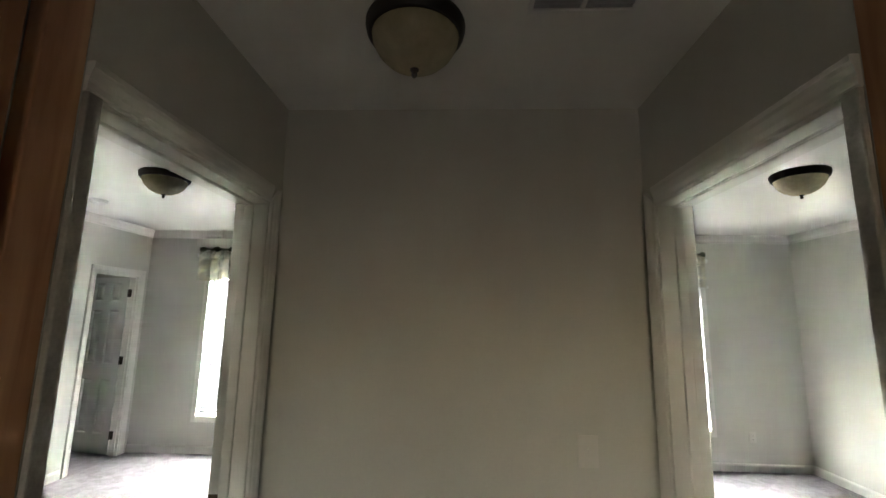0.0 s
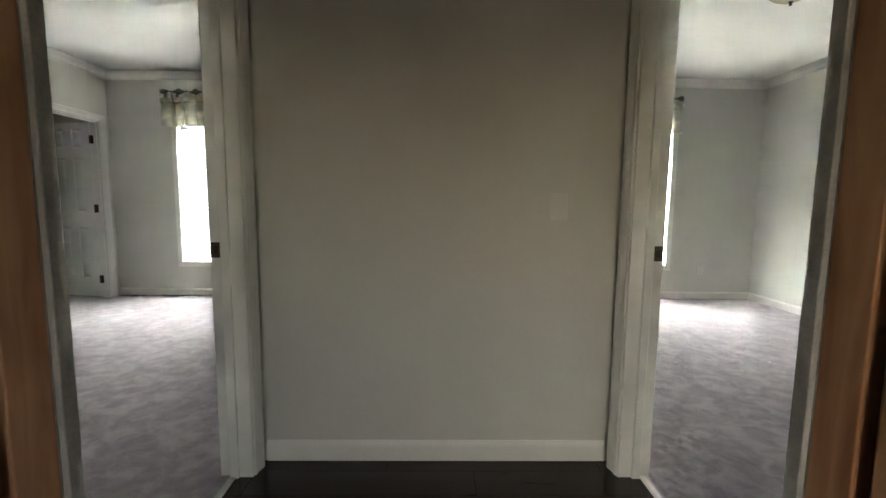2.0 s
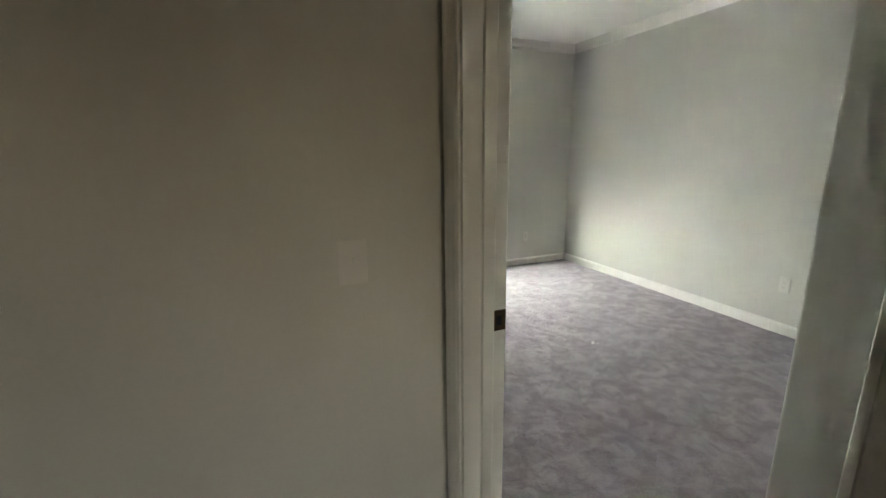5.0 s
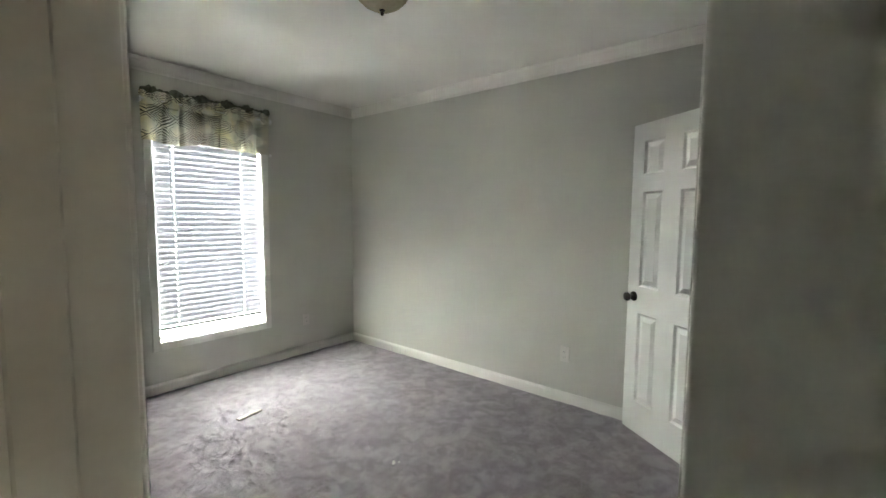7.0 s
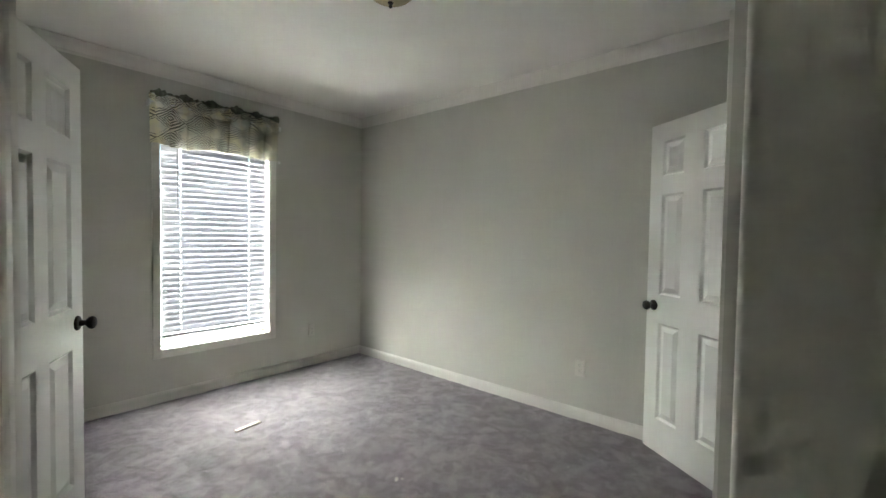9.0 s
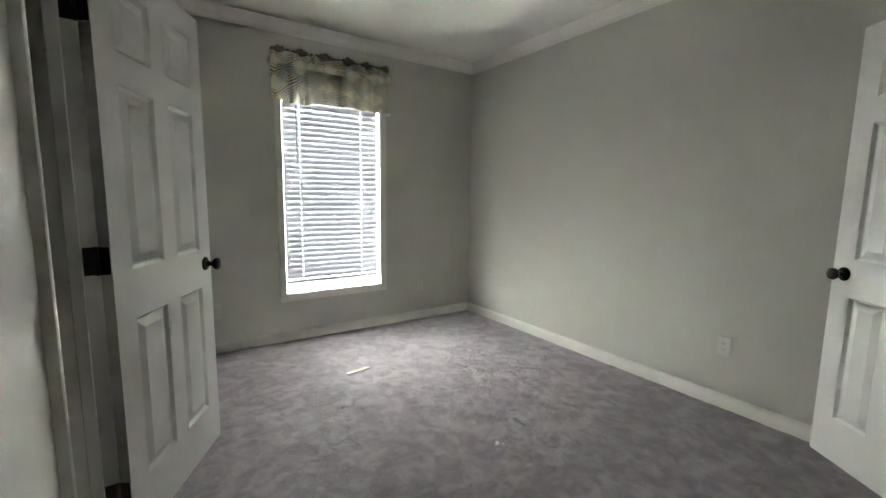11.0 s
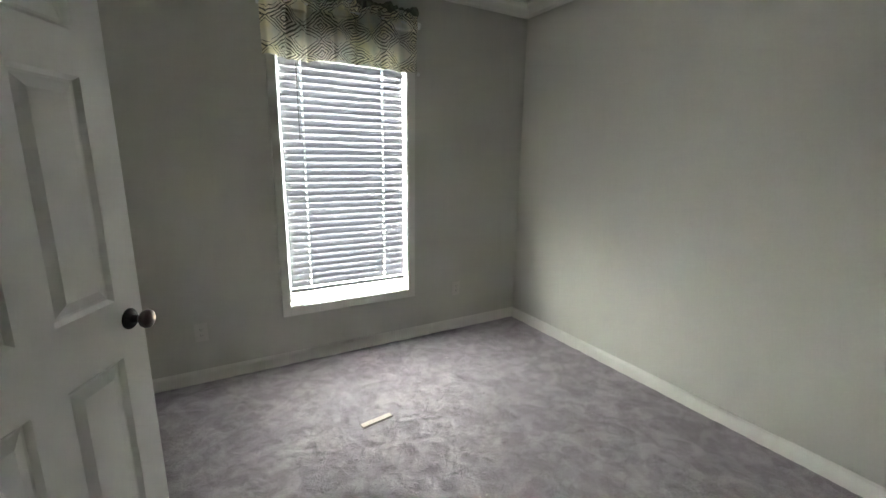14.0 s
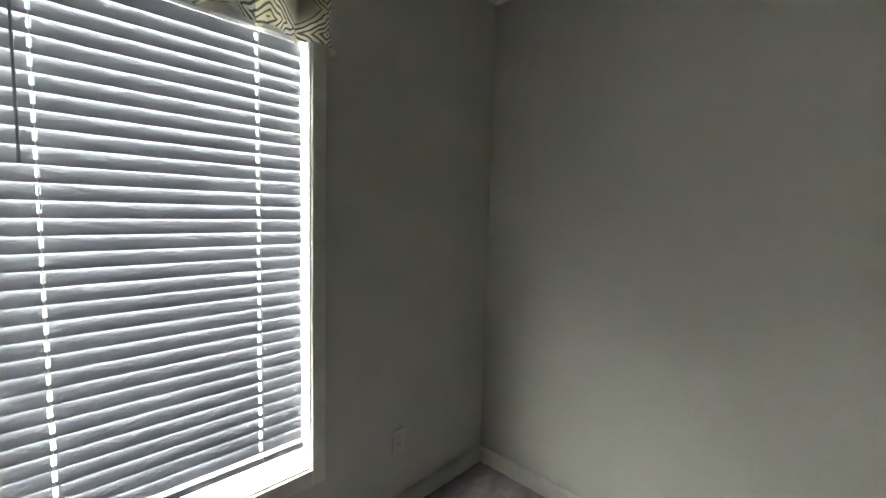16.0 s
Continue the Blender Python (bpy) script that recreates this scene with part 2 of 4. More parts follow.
def fabric_material():
    """Cream cotton printed with nested diamonds of dark green-grey brush lines."""
    m = bpy.data.materials.new("diamond_print_fabric")
    m.use_nodes = True
    n, l = m.node_tree.nodes, m.node_tree.links
    b, out, tc = n["Principled BSDF"], n["Material Output"], n.new("ShaderNodeTexCoord")
    wob = n.new("ShaderNodeTexNoise")
    wob.inputs["Scale"].default_value, wob.inputs["Detail"].default_value = 5, 3
    l.new(tc.outputs["UV"], wob.inputs["Vector"])
    push = n.new("ShaderNodeVectorMath")
    push.operation = "MULTIPLY_ADD"
    push.inputs[1].default_value = (0.13, 0.08, 0.0)
    l.new(wob.outputs["Color"], push.inputs[0])
    l.new(tc.outputs["UV"], push.inputs[2])
    sep = n.new("ShaderNodeSeparateXYZ")
    l.new(push.outputs["Vector"], sep.inputs[0])

    def fold(sock, size):
        a, c = n.new("ShaderNodeMath"), n.new("ShaderNodeMath")
        a.operation, c.operation = "DIVIDE", "PINGPONG"
        a.inputs[1].default_value, c.inputs[1].default_value = size, 1.0
        l.new(sock, a.inputs[0])
        l.new(a.outputs[0], c.inputs[0])
        return c.outputs[0]

    u, v = fold(sep.outputs["X"], 0.155), fold(sep.outputs["Y"], 0.078)
    d = n.new("ShaderNodeMath")
    d.operation = "ADD"
    l.new(u, d.inputs[0])
    l.new(v, d.inputs[1])
    rings = n.new("ShaderNodeMath")
    rings.operation = "MULTIPLY"
    rings.inputs[1].default_value = 26.0
    l.new(d.outputs[0], rings.inputs[0])
    sine = n.new("ShaderNodeMath")
    sine.operation = "SINE"
    l.new(rings.outputs[0], sine.inputs[0])
    patch = n.new("ShaderNodeTexNoise")
    patch.inputs["Scale"].default_value = 6.0
    l.new(tc.outputs["UV"], patch.inputs["Vector"])
    off = n.new("ShaderNodeMath")
    off.operation = "SUBTRACT"
    off.inputs[0].default_value = 1.05
    l.new(d.outputs[0], off.inputs[1])
    rim = n.new("ShaderNodeMath")
    rim.operation = "MAXIMUM"
    rim.inputs[1].default_value = 0.0
    l.new(off.outputs[0], rim.inputs[0])
    tone = n.new("ShaderNodeMath")
    tone.operation = "MULTIPLY_ADD"
    tone.inputs[1].default_value = 1.3
    l.new(patch.outputs["Fac"], tone.inputs[0])
    l.new(rim.outputs[0], tone.inputs[2])
    gate = n.new("ShaderNodeMapRange")
    gate.inputs["From Min"].default_value, gate.inputs["From Max"].default_value = 0.45, 1.15
    gate.inputs["To Min"].default_value, gate.inputs["To Max"].default_value = -0.05, 1.1
    l.new(tone.outputs[0], gate.inputs["Value"])
    lines = n.new("ShaderNodeMath")
    lines.operation = "GREATER_THAN"
    l.new(sine.outputs[0], lines.inputs[0])
    l.new(gate.outputs["Result"], lines.inputs[1])
    wash = n.new("ShaderNodeValToRGB")
    wash.color_ramp.elements[0].position, wash.color_ramp.elements[0].color = 0.35, (0.84, 0.79, 0.56, 1)
    wash.color_ramp.elements[1].position, wash.color_ramp.elements[1].color = 0.65, (0.68, 0.70, 0.60, 1)
    e = wash.color_ramp.elements.new(0.5)
    e.color = (0.83, 0.80, 0.68, 1)
    p2 = n.new("ShaderNodeTexNoise")
    p2.inputs["Scale"].default_value = 7.0
    l.new(push.outputs["Vector"], p2.inputs["Vector"])
    l.new(p2.outputs["Fac"], wash.inputs["Fac"])
    mx = n.new("ShaderNodeMix")
    mx.data_type = "RGBA"
    l.new(lines.outputs[0], mx.inputs["Factor"])
    l.new(wash.outputs["Color"], mx.inputs["A"])
    mx.inputs["B"].default_value = (0.15, 0.15, 0.115, 1)
    l.new(mx.outputs["Result"], b.inputs["Base Color"])
    b.inputs["Roughness"].default_value = 0.9
    b.inputs["Specular IOR Level"].default_value = 0.1
    tr, ms = n.new("ShaderNodeBsdfTranslucent"), n.new("ShaderNodeMixShader")
    ms.inputs["Fac"].default_value = 0.4
    l.new(mx.outputs["Result"], tr.inputs["Color"])
    l.new(b.outputs["BSDF"], ms.inputs[1])
    l.new(tr.outputs["BSDF"], ms.inputs[2])
    l.new(ms.outputs["Shader"], out.inputs["Surface"])
    weave = n.new("ShaderNodeTexNoise")
    weave.inputs["Scale"].default_value = 500
    l.new(tc.outputs["UV"], weave.inputs["Vector"])
    bp = n.new("ShaderNodeBump")
    bp.inputs["Strength"].default_value, bp.inputs["Distance"].default_value = 0.3, 0.001
    l.new(weave.outputs["Fac"], bp.inputs["Height"])
    l.new(bp.outputs["Normal"], b.inputs["Normal"])
    return m


FABRIC = fabric_material()
# The heading's green-grey is darkened to carry the shade of its bunched folds.
HEADING = material("shaded_green_grey_cotton", (0.16, 0.165, 0.13), 0.95, 0.3, 30, 300, spec=0.05)


# ---- mesh helpers ----
def box(bm, lo, hi, bevel=0.0, seg=2):
    """Adds a box between two corners to bm, its edges rounded by bevel."""
    c = [(a + b) / 2 for a, b in zip(lo, hi)]
    s = [b - a for a, b in zip(lo, hi)]
    made = bmesh.ops.create_cube(bm, size=1.0, matrix=Matrix.LocRotScale(c, None, s))["verts"]
    if bevel:
        edges = list({e for v in made for e in v.link_edges})
        bmesh.ops.bevel(bm, geom=edges, offset=bevel, segments=seg, profile=0.5, affect="EDGES")
    return bm


def turned(bm, profile, m=Matrix(), steps=40):
    """Adds a turned body: profile of (radius, height) about the local z axis."""
    rings = []
    for r, z in profile:
        if r < 1e-5:
            rings.append([bm.verts.new(m @ Vector((0, 0, z)))])
        else:
            rings.append([bm.verts.new(m @ Vector((r * math.cos(a), r * math.sin(a), z))) for a in (2 * math.pi * k / steps for k in range(steps))])
    for a, b in zip(rings, rings[1:]):
        for k in range(steps):
            j = (k + 1) % steps
            if len(a) == 1 and len(b) > 1:
                bm.faces.new((a[0], b[j], b[k]))
            elif len(b) == 1 and len(a) > 1:
                bm.faces.new((a[k], a[j], b[0]))
            elif len(a) > 1:
                bm.faces.new((a[k], a[j], b[j], b[k]))
    return bm


def sweep(bm, profile, start, end, out):
    """Adds a moulding: a profile of (out, up) drawn straight from start to end; out is the unit way off the wall."""
    s, e, o = Vector(start), Vector(end), Vector(out)
    a = [bm.verts.new(s + o * p + Vector((0, 0, q))) for p, q in profile]
    b = [bm.verts.new(e + o * p + Vector((0, 0, q))) for p, q in profile]
    for k in range(len(profile)):
        j = (k + 1) % len(profile)
        bm.faces.new((a[k], a[j], b[j], b[k]))
    bm.faces.new(a)
    bm.faces.new(list(reversed(b)))
    return bm


def mesh_of(name, bm, mat, smooth=False):
    bmesh.ops.recalc_face_normals(bm, faces=bm.faces)
    me = bpy.data.meshes.new(name)
    bm.to_mesh(me)
    bm.free()
    me.materials.append(mat)
    if smooth:
        for p in me.polygons:
            p.use_smooth = True
        me.set_sharp_from_angle(angle=radians(35))
    return me


def part(name, bm, mat, parent, label="", smooth=False):
    ob = new(name, mesh_of(name, bm, mat, smooth))
    ob.parent = parent
    if label:
        tagged(ob, label)
    return ob


def thing(name, label, category, m=Matrix(), group="", kind=""):
    ob = new(name)
    ob.empty_display_size = 0.1
    ob.matrix_world = m
    return tagged(ob, label, category, group, kind)


def setting(name, bm, mat, label, category, smooth=False):
    return tagged(new(name, mesh_of(name, bm, mat, smooth)), label, category, kind="structure")


def boxes(*rows):
    bm = bmesh.new()
    for lo, hi in rows:
        box(bm, lo, hi)
    return bm


# ---- plan (metres) ----
NORTH, EAST, WEST = 5.325, 4.285, -3.315
HALL_E, ROOM_E = 1.235, 1.362
HALL_W, ROOM_W = -0.275, -0.402
FRONT = 2.085
TOP, CEILING, HALL_CEILING = 2.66, 2.575, 2.49
DOOR_S, DOOR_N, HEAD = 1.172, 1.985, 2.05
CLO_S, CLO_N = 2.735, 3.475
NOOK_X, SOUTH = 2.19, 1.695
LINE = 1.14
SOUTH_DOOR, JOG, SDOOR_W, SDOOR_E = 1.808, 3.05, 3.15, 3.85
LCL_S, LCL_N, LCL_HEAD = 4.585, 5.205, 2.01
WIN_LO, WIN_HI = 0.41, 2.03
WINDOWS = ((2.366, 3.239), (-2.545, -1.672))

# ---- walls ----
(a0, a1), (b0, b1) = WINDOWS
setting("wall_north", boxes(
    ((-4.4, NORTH, -0.1), (b0, NORTH + 0.14, TOP)), ((b1, NORTH, -0.1), (a0, NORTH + 0.14, TOP)), ((a1, NORTH, -0.1), (4.385, NORTH + 0.14, TOP)),
    ((b0, NORTH, -0.1), (b1, NORTH + 0.14, WIN_LO)), ((a0, NORTH, -0.1), (a1, NORTH + 0.14, WIN_LO)),
    ((b0, NORTH, WIN_HI), (b1, NORTH + 0.14, TOP)), ((a0, NORTH, WIN_HI), (a1, NORTH + 0.14, TOP))), WALL,
    "greige painted exterior wall with two tall windows", "wall")
setting("wall_east", boxes(((EAST, LINE, -0.1), (EAST + 0.1, NORTH, TOP))), WALL, "plain greige painted bedroom wall", "wall")
setting("partition_east", boxes(
    ((HALL_E, LINE, -0.1), (ROOM_E, DOOR_S, TOP)), ((HALL_E, DOOR_N, -0.1), (ROOM_E, CLO_S, TOP)), ((HALL_E, CLO_N, -0.1), (ROOM_E, NORTH, TOP)),
    ((HALL_E, DOOR_S, HEAD), (ROOM_E, DOOR_N, TOP)), ((HALL_E, CLO_S, HEAD), (ROOM_E, CLO_N, TOP))), WALL,
    "greige painted partition with bedroom doorway and closet doorway", "wall")
setting("partition_west", boxes(
    ((ROOM_W, LINE, -0.1), (HALL_W, DOOR_S, TOP)), ((ROOM_W, DOOR_N, -0.1), (HALL_W, NORTH, TOP)), ((ROOM_W, DOOR_S, HEAD), (HALL_W, DOOR_N, TOP))), WALL,
    "greige painted partition with one bedroom doorway", "wall")
setting("wall_front", boxes(((HALL_W, FRONT, -0.1), (HALL_E, FRONT + 0.1, TOP))), WALL, "blank greige wall at the end of the hall", "wall")
setting("closet_wall", boxes(((HALL_W, 3.95, -0.1), (HALL_E, 4.05, TOP))), WALL, "plain closet back wall", "wall")
bm = bmesh.new()
box(bm, (NOOK_X, LINE, -0.1), (NOOK_X + 0.1, SOUTH, TOP), 0.012, 4)
box(bm, (NOOK_X + 0.1, SOUTH - 0.1, -0.1), (JOG, SOUTH, TOP))
box(bm, (JOG, SOUTH_DOOR - 0.1, -0.1), (SDOOR_W, SOUTH_DOOR, TOP))
box(bm, (SDOOR_E, SOUTH_DOOR - 0.1, -0.1), (EAST, SOUTH_DOOR, TOP))
box(bm, (SDOOR_W, SOUTH_DOOR - 0.1, HEAD), (SDOOR_E, SOUTH_DOOR, TOP))
setting("wall_south", bm, WALL, "greige wall with a rounded drywall corner", "wall", True)
setting("wall_west", boxes(
    ((WEST - 0.1, LINE, -0.1), (WEST, LCL_S, TOP)), ((WEST - 0.1, LCL_N, -0.1), (WEST, NORTH, TOP)), ((WEST - 0.1, LCL_S, LCL_HEAD), (WEST, LCL_N, TOP))), WALL,
    "greige painted wall with a closet doorway", "wall")
setting("west_closet_walls", boxes(((-4.4, 4.1, -0.1), (-4.3, NORTH, TOP)), ((-4.4, 4.0, -0.1), (WEST - 0.1, 4.1, TOP))), WALL, "plain walls of the closet", "wall")
setting("marriage_wall", boxes(
    ((-3.48, 1.05, -0.1), (HALL_W - 0.038, LINE, TOP)), ((HALL_E + 0.038, 1.05, -0.1), (4.385, LINE, TOP)),
    ((-1.8, 0.93, -0.1), (HALL_W - 0.038, 1.02, TOP)), ((HALL_E + 0.038, 0.93, -0.1), (2.8, 1.02, TOP))), WALL,
    "double wall where the two house halves meet", "wall")
# Unseen closing walls; their opening is sized to suit the added lamp.
setting("hall_back_walls", boxes(((-1.9, -2.4, -0.1), (-1.8, 1.03, TOP)), ((2.8, -2.4, -0.1), (2.9, 1.03, TOP)), ((-1.8, -2.5, -0.1), (0.0, -2.4, TOP)), ((1.0, -2.5, -0.1), (2.8, -2.4, TOP)), ((0.0, -2.5, -0.1), (1.0, -2.4, 0.9)), ((0.0, -2.5, 1.9), (1.0, -2.4, TOP))), WALL,
        "plain greige walls behind the hall", "wall")

# ---- ceilings ----
setting("ceiling_east", boxes(((ROOM_E, LINE, CEILING), (EAST, NORTH, TOP))), CEIL, "white textured bedroom ceiling", "ceiling")
setting("ceiling_west", boxes(((WEST, LINE, CEILING), (ROOM_W, NORTH, TOP))), CEIL, "white textured bedroom ceiling", "ceiling")
setting("ceiling_hall", boxes(((HALL_W, LINE, HALL_CEILING), (HALL_E, FRONT, TOP))), CEIL, "white flat hall ceiling", "ceiling")
setting("ceiling_opening", boxes(((HALL_W - 0.04, 0.93, HALL_CEILING), (HALL_E + 0.04, LINE, TOP))), CEIL, "white ceiling strip over the wall line", "ceiling")
setting("ceiling_back", boxes(((-1.8, -2.4, HALL_CEILING), (2.8, 0.93, TOP))), CEIL, "white flat ceiling behind the hall", "ceiling")
setting("ceiling_closet_east", boxes(((HALL_W, FRONT + 0.1, HALL_CEILING), (HALL_E, 3.95, TOP))), CEIL, "white closet ceiling", "ceiling")
setting("ceiling_closet_west", boxes(((-4.3, 4.1, HALL_CEILING), (WEST - 0.1, NORTH, TOP))), CEIL, "white closet ceiling", "ceiling")
# Unseen slab laid over everything to stop light leaking in.
setting("roof", boxes(((-4.6, -2.7, TOP + 0.01), (4.6, 5.7, TOP + 0.12))), SUBFLOOR, "unseen slab over the rooms, added to keep light out", "roof")

# ---- floors ----
setting("floor", boxes(((-4.4, -2.5, -0.2), (4.4, NORTH + 0.14, -0.03))), SUBFLOOR, "subfloor board under the coverings", "floor")


def carpet(name, x0, x1, y0, y1, step, label):
    """Carpet sheet, softly uneven, with a turned-down edge."""
    nx, ny = max(2, round((x1 - x0) / step)), max(2, round((y1 - y0) / step))
    verts, faces = [], []
    for j in range(ny + 1):
        for i in range(nx + 1):
            x, y = x0 + (x1 - x0) * i / nx, y0 + (y1 - y0) * j / ny
            z = 0.0025 * noise.noise((x * 5, y * 5, 0.0)) + 0.003 * noise.noise((x * 13, y * 13, 3.0)) + 0.003 * noise.noise((x * 31, y * 31, 7.0)) + 0.005
            rim = i in (0, nx) or j in (0, ny)
            verts.append((x, y, -0.03 if rim else z))
    for j in range(ny):
        for i in range(nx):
            k = j * (nx + 1) + i
            faces.append((k, k + 1, k + nx + 2, k + nx + 1))
    me = bpy.data.meshes.new(name)
    me.from_pydata(verts, [], faces)
    me.materials.append(CARPET)
    for p in me.polygons:
        p.use_smooth = True
    return tagged(new(name, me), label, "carpet", kind="structure")


carpet("carpet_east", ROOM_E - 0.002, EAST, LINE, NORTH, 0.014, "mauve-grey cut-pile carpet with trodden nap and lint")
carpet("carpet_west", WEST, ROOM_W + 0.002, LINE, NORTH, 0.02, "mauve-grey cut-pile carpet with trodden nap")
setting("carpet_edges", boxes(((1.345, DOOR_S, -0.03), (ROOM_E, DOOR_N, 0.003)), ((ROOM_W, DOOR_S, -0.03), (-0.362, DOOR_N, 0.003)),
        ((HALL_W, FRONT + 0.1, -0.03), (ROOM_E, 3.95, -0.002)), ((-4.3, 4.1, -0.03), (WEST, NORTH, -0.002))), CARPET, "carpet running into doorways and closets", "carpet")
# Ground sheet kept pale so that it throws light up into the windows.
setting("ground", boxes(((-60, 5.6, -0.9), (60, 120, -0.8))), SIDING, "unseen ground sheet outside the windows, pale to bounce light", "ground")
hall_floor = thing("hall_floor", "dark brown glossy vinyl plank floor", "floor", kind="structure")
mesh_cache = {}
rows_y = [-2.4 + 0.152 * k for k in range(31)]
for k, y in enumerate(rows_y):
    x = -1.8 - (k * 0.37) % 0.914
    y1 = min(y + 0.152, FRONT)
    lo_x, hi_x = (-1.8, 2.8) if y < 0.93 else (HALL_W, HALL_E)
    if 0.93 <= y < DOOR_S - 0.1:
        lo_x, hi_x = HALL_W, HALL_E
    elif DOOR_S - 0.1 <= y and y1 <= DOOR_N + 0.12:
        lo_x, hi_x = -0.352, 1.336
    while x < hi_x:
        p0, p1 = max(x, lo_x), min(x + 0.914, hi_x)
        if p1 - p0 > 0.01 and y1 - y > 0.01:
            key = (round(p1 - p0, 3), round(y1 - y, 3))
            if key not in mesh_cache:
                pb = box(bmesh.new(), (0.0006, 0.0006, -0.028), (key[0] - 0.0006, key[1] - 0.0006, -0.004), 0.001, 1)
                mesh_cache[key] = mesh_of("plank", pb, PLANK)
            ob = new("plank", mesh_cache[key])
            ob.parent = hall_floor
            ob.location = (p0, y, 0)
        x += 0.914
for x in (1.34, -0.357):
    bm = bmesh.new()
    sweep(bm, ((-0.016, -0.02), (0.016, -0.02), (0.016, -0.001), (0.008, 0.004), (-0.008, 0.004), (-0.016, -0.001)), (x, DOOR_S, 0), (x, DOOR_N, 0), (1, 0, 0))
    setting("threshold_strip", bm, STRIPM, "thin metal strip between carpet and planks", "threshold")

# ---- crown moulding and baseboards ----
CROWN = ((0, -0.088), (0.006, -0.088), (0.010, -0.078), (0.020, -0.070), (0.027, -0.052), (0.038, -0.034), (0.052, -0.021), (0.058, -0.011), (0.063, -0.007), (0.063, 0), (0, 0))
BASE = ((0, 0), (0.013, 0), (0.013, 0.066), (0.011, 0.076), (0.006, 0.084), (0.004, 0.09), (0, 0.09))


def mould(name, profile, z, runs, label, category):
    for s, e, o in runs:
        setting(name, sweep(bmesh.new(), profile, (*s, z), (*e, z), (*o, 0)), TRIM, label, category)


mould("crown_moulding", CROWN, CEILING, (
    ((ROOM_E, NORTH), (EAST, NORTH), (0, -1)), ((EAST, SOUTH_DOOR), (EAST, NORTH), (-1, 0)), ((ROOM_E, LINE), (ROOM_E, NORTH), (1, 0)),
    ((NOOK_X + 0.1, SOUTH), (JOG, SOUTH), (0, 1)), ((JOG, SOUTH_DOOR), (EAST, SOUTH_DOOR), (0, 1)),
    ((WEST, NORTH), (ROOM_W, NORTH), (0, -1)), ((WEST, LINE), (WEST, NORTH), (1, 0)), ((ROOM_W, LINE), (ROOM_W, NORTH), (-1, 0))),
    "white painted crown moulding under the ceiling", "crown moulding")
mould("baseboard", BASE, 0.0, (
    ((ROOM_E, NORTH), (EAST, NORTH), (0, -1)), ((EAST, SOUTH_DOOR), (EAST, NORTH), (-1, 0)),
    ((ROOM_E, DOOR_N + 0.08), (ROOM_E, CLO_S - 0.08), (1, 0)), ((ROOM_E, CLO_N + 0.08), (ROOM_E, NORTH), (1, 0)),
    ((NOOK_X + 0.02, SOUTH), (JOG, SOUTH), (0, 1)), ((SDOOR_E + 0.08, SOUTH_DOOR), (EAST, SOUTH_DOOR), (0, 1)), ((NOOK_X, LINE), (NOOK_X, SOUTH - 0.02), (-1, 0)),
    ((WEST, NORTH), (ROOM_W, NORTH), (0, -1)), ((WEST, LINE), (WEST, LCL_S - 0.075), (1, 0)), ((ROOM_W, DOOR_N + 0.08), (ROOM_W, NORTH), (-1, 0)),
    ((HALL_W + 0.017, FRONT), (HALL_E - 0.017, FRONT), (0, -1))),
    "white painted baseboard along the wall", "baseboard")

# ---- doorways ----
CASING = ((0, 0), (0.007, 0.001), (0.010, 0.006), (0.009, 0.022), (0.012, 0.030), (0.015, 0.044), (0.019, 0.052), (0.019, 0.064), (0.017, 0.066), (0.0, 0.066))


def casing_leg(bm, x, out, y_in, away, z1):
    """Upright casing on the wall plane x: its thick edge at y_in, running away from the opening."""
    lo = [bm.verts.new((x + out * p, y_in + away * q, -0.004)) for p, q in CASING]
    hi = [bm.verts.new((x + out * p, y_in + away * q, z1 + q)) for p, q in CASING]
    for k in range(len(CASING)):
        j = (k + 1) % len(CASING)
        bm.faces.new((lo[k], lo[j], hi[j], hi[k]))
    bm.faces.new(lo)
    bm.faces.new(hi)
    return bm


def casing_head(bm, x, out, y0, y1, z1):
    lo = [bm.verts.new((x + out * p, y0 - q, z1 + q)) for p, q in CASING]
    hi = [bm.verts.new((x + out * p, y1 + q, z1 + q)) for p, q in CASING]
    for k in range(len(CASING)):
        j = (k + 1) % len(CASING)
        bm.faces.new((lo[k], lo[j], hi[j], hi[k]))
    bm.faces.new(lo)
    bm.faces.new(hi)
    return bm


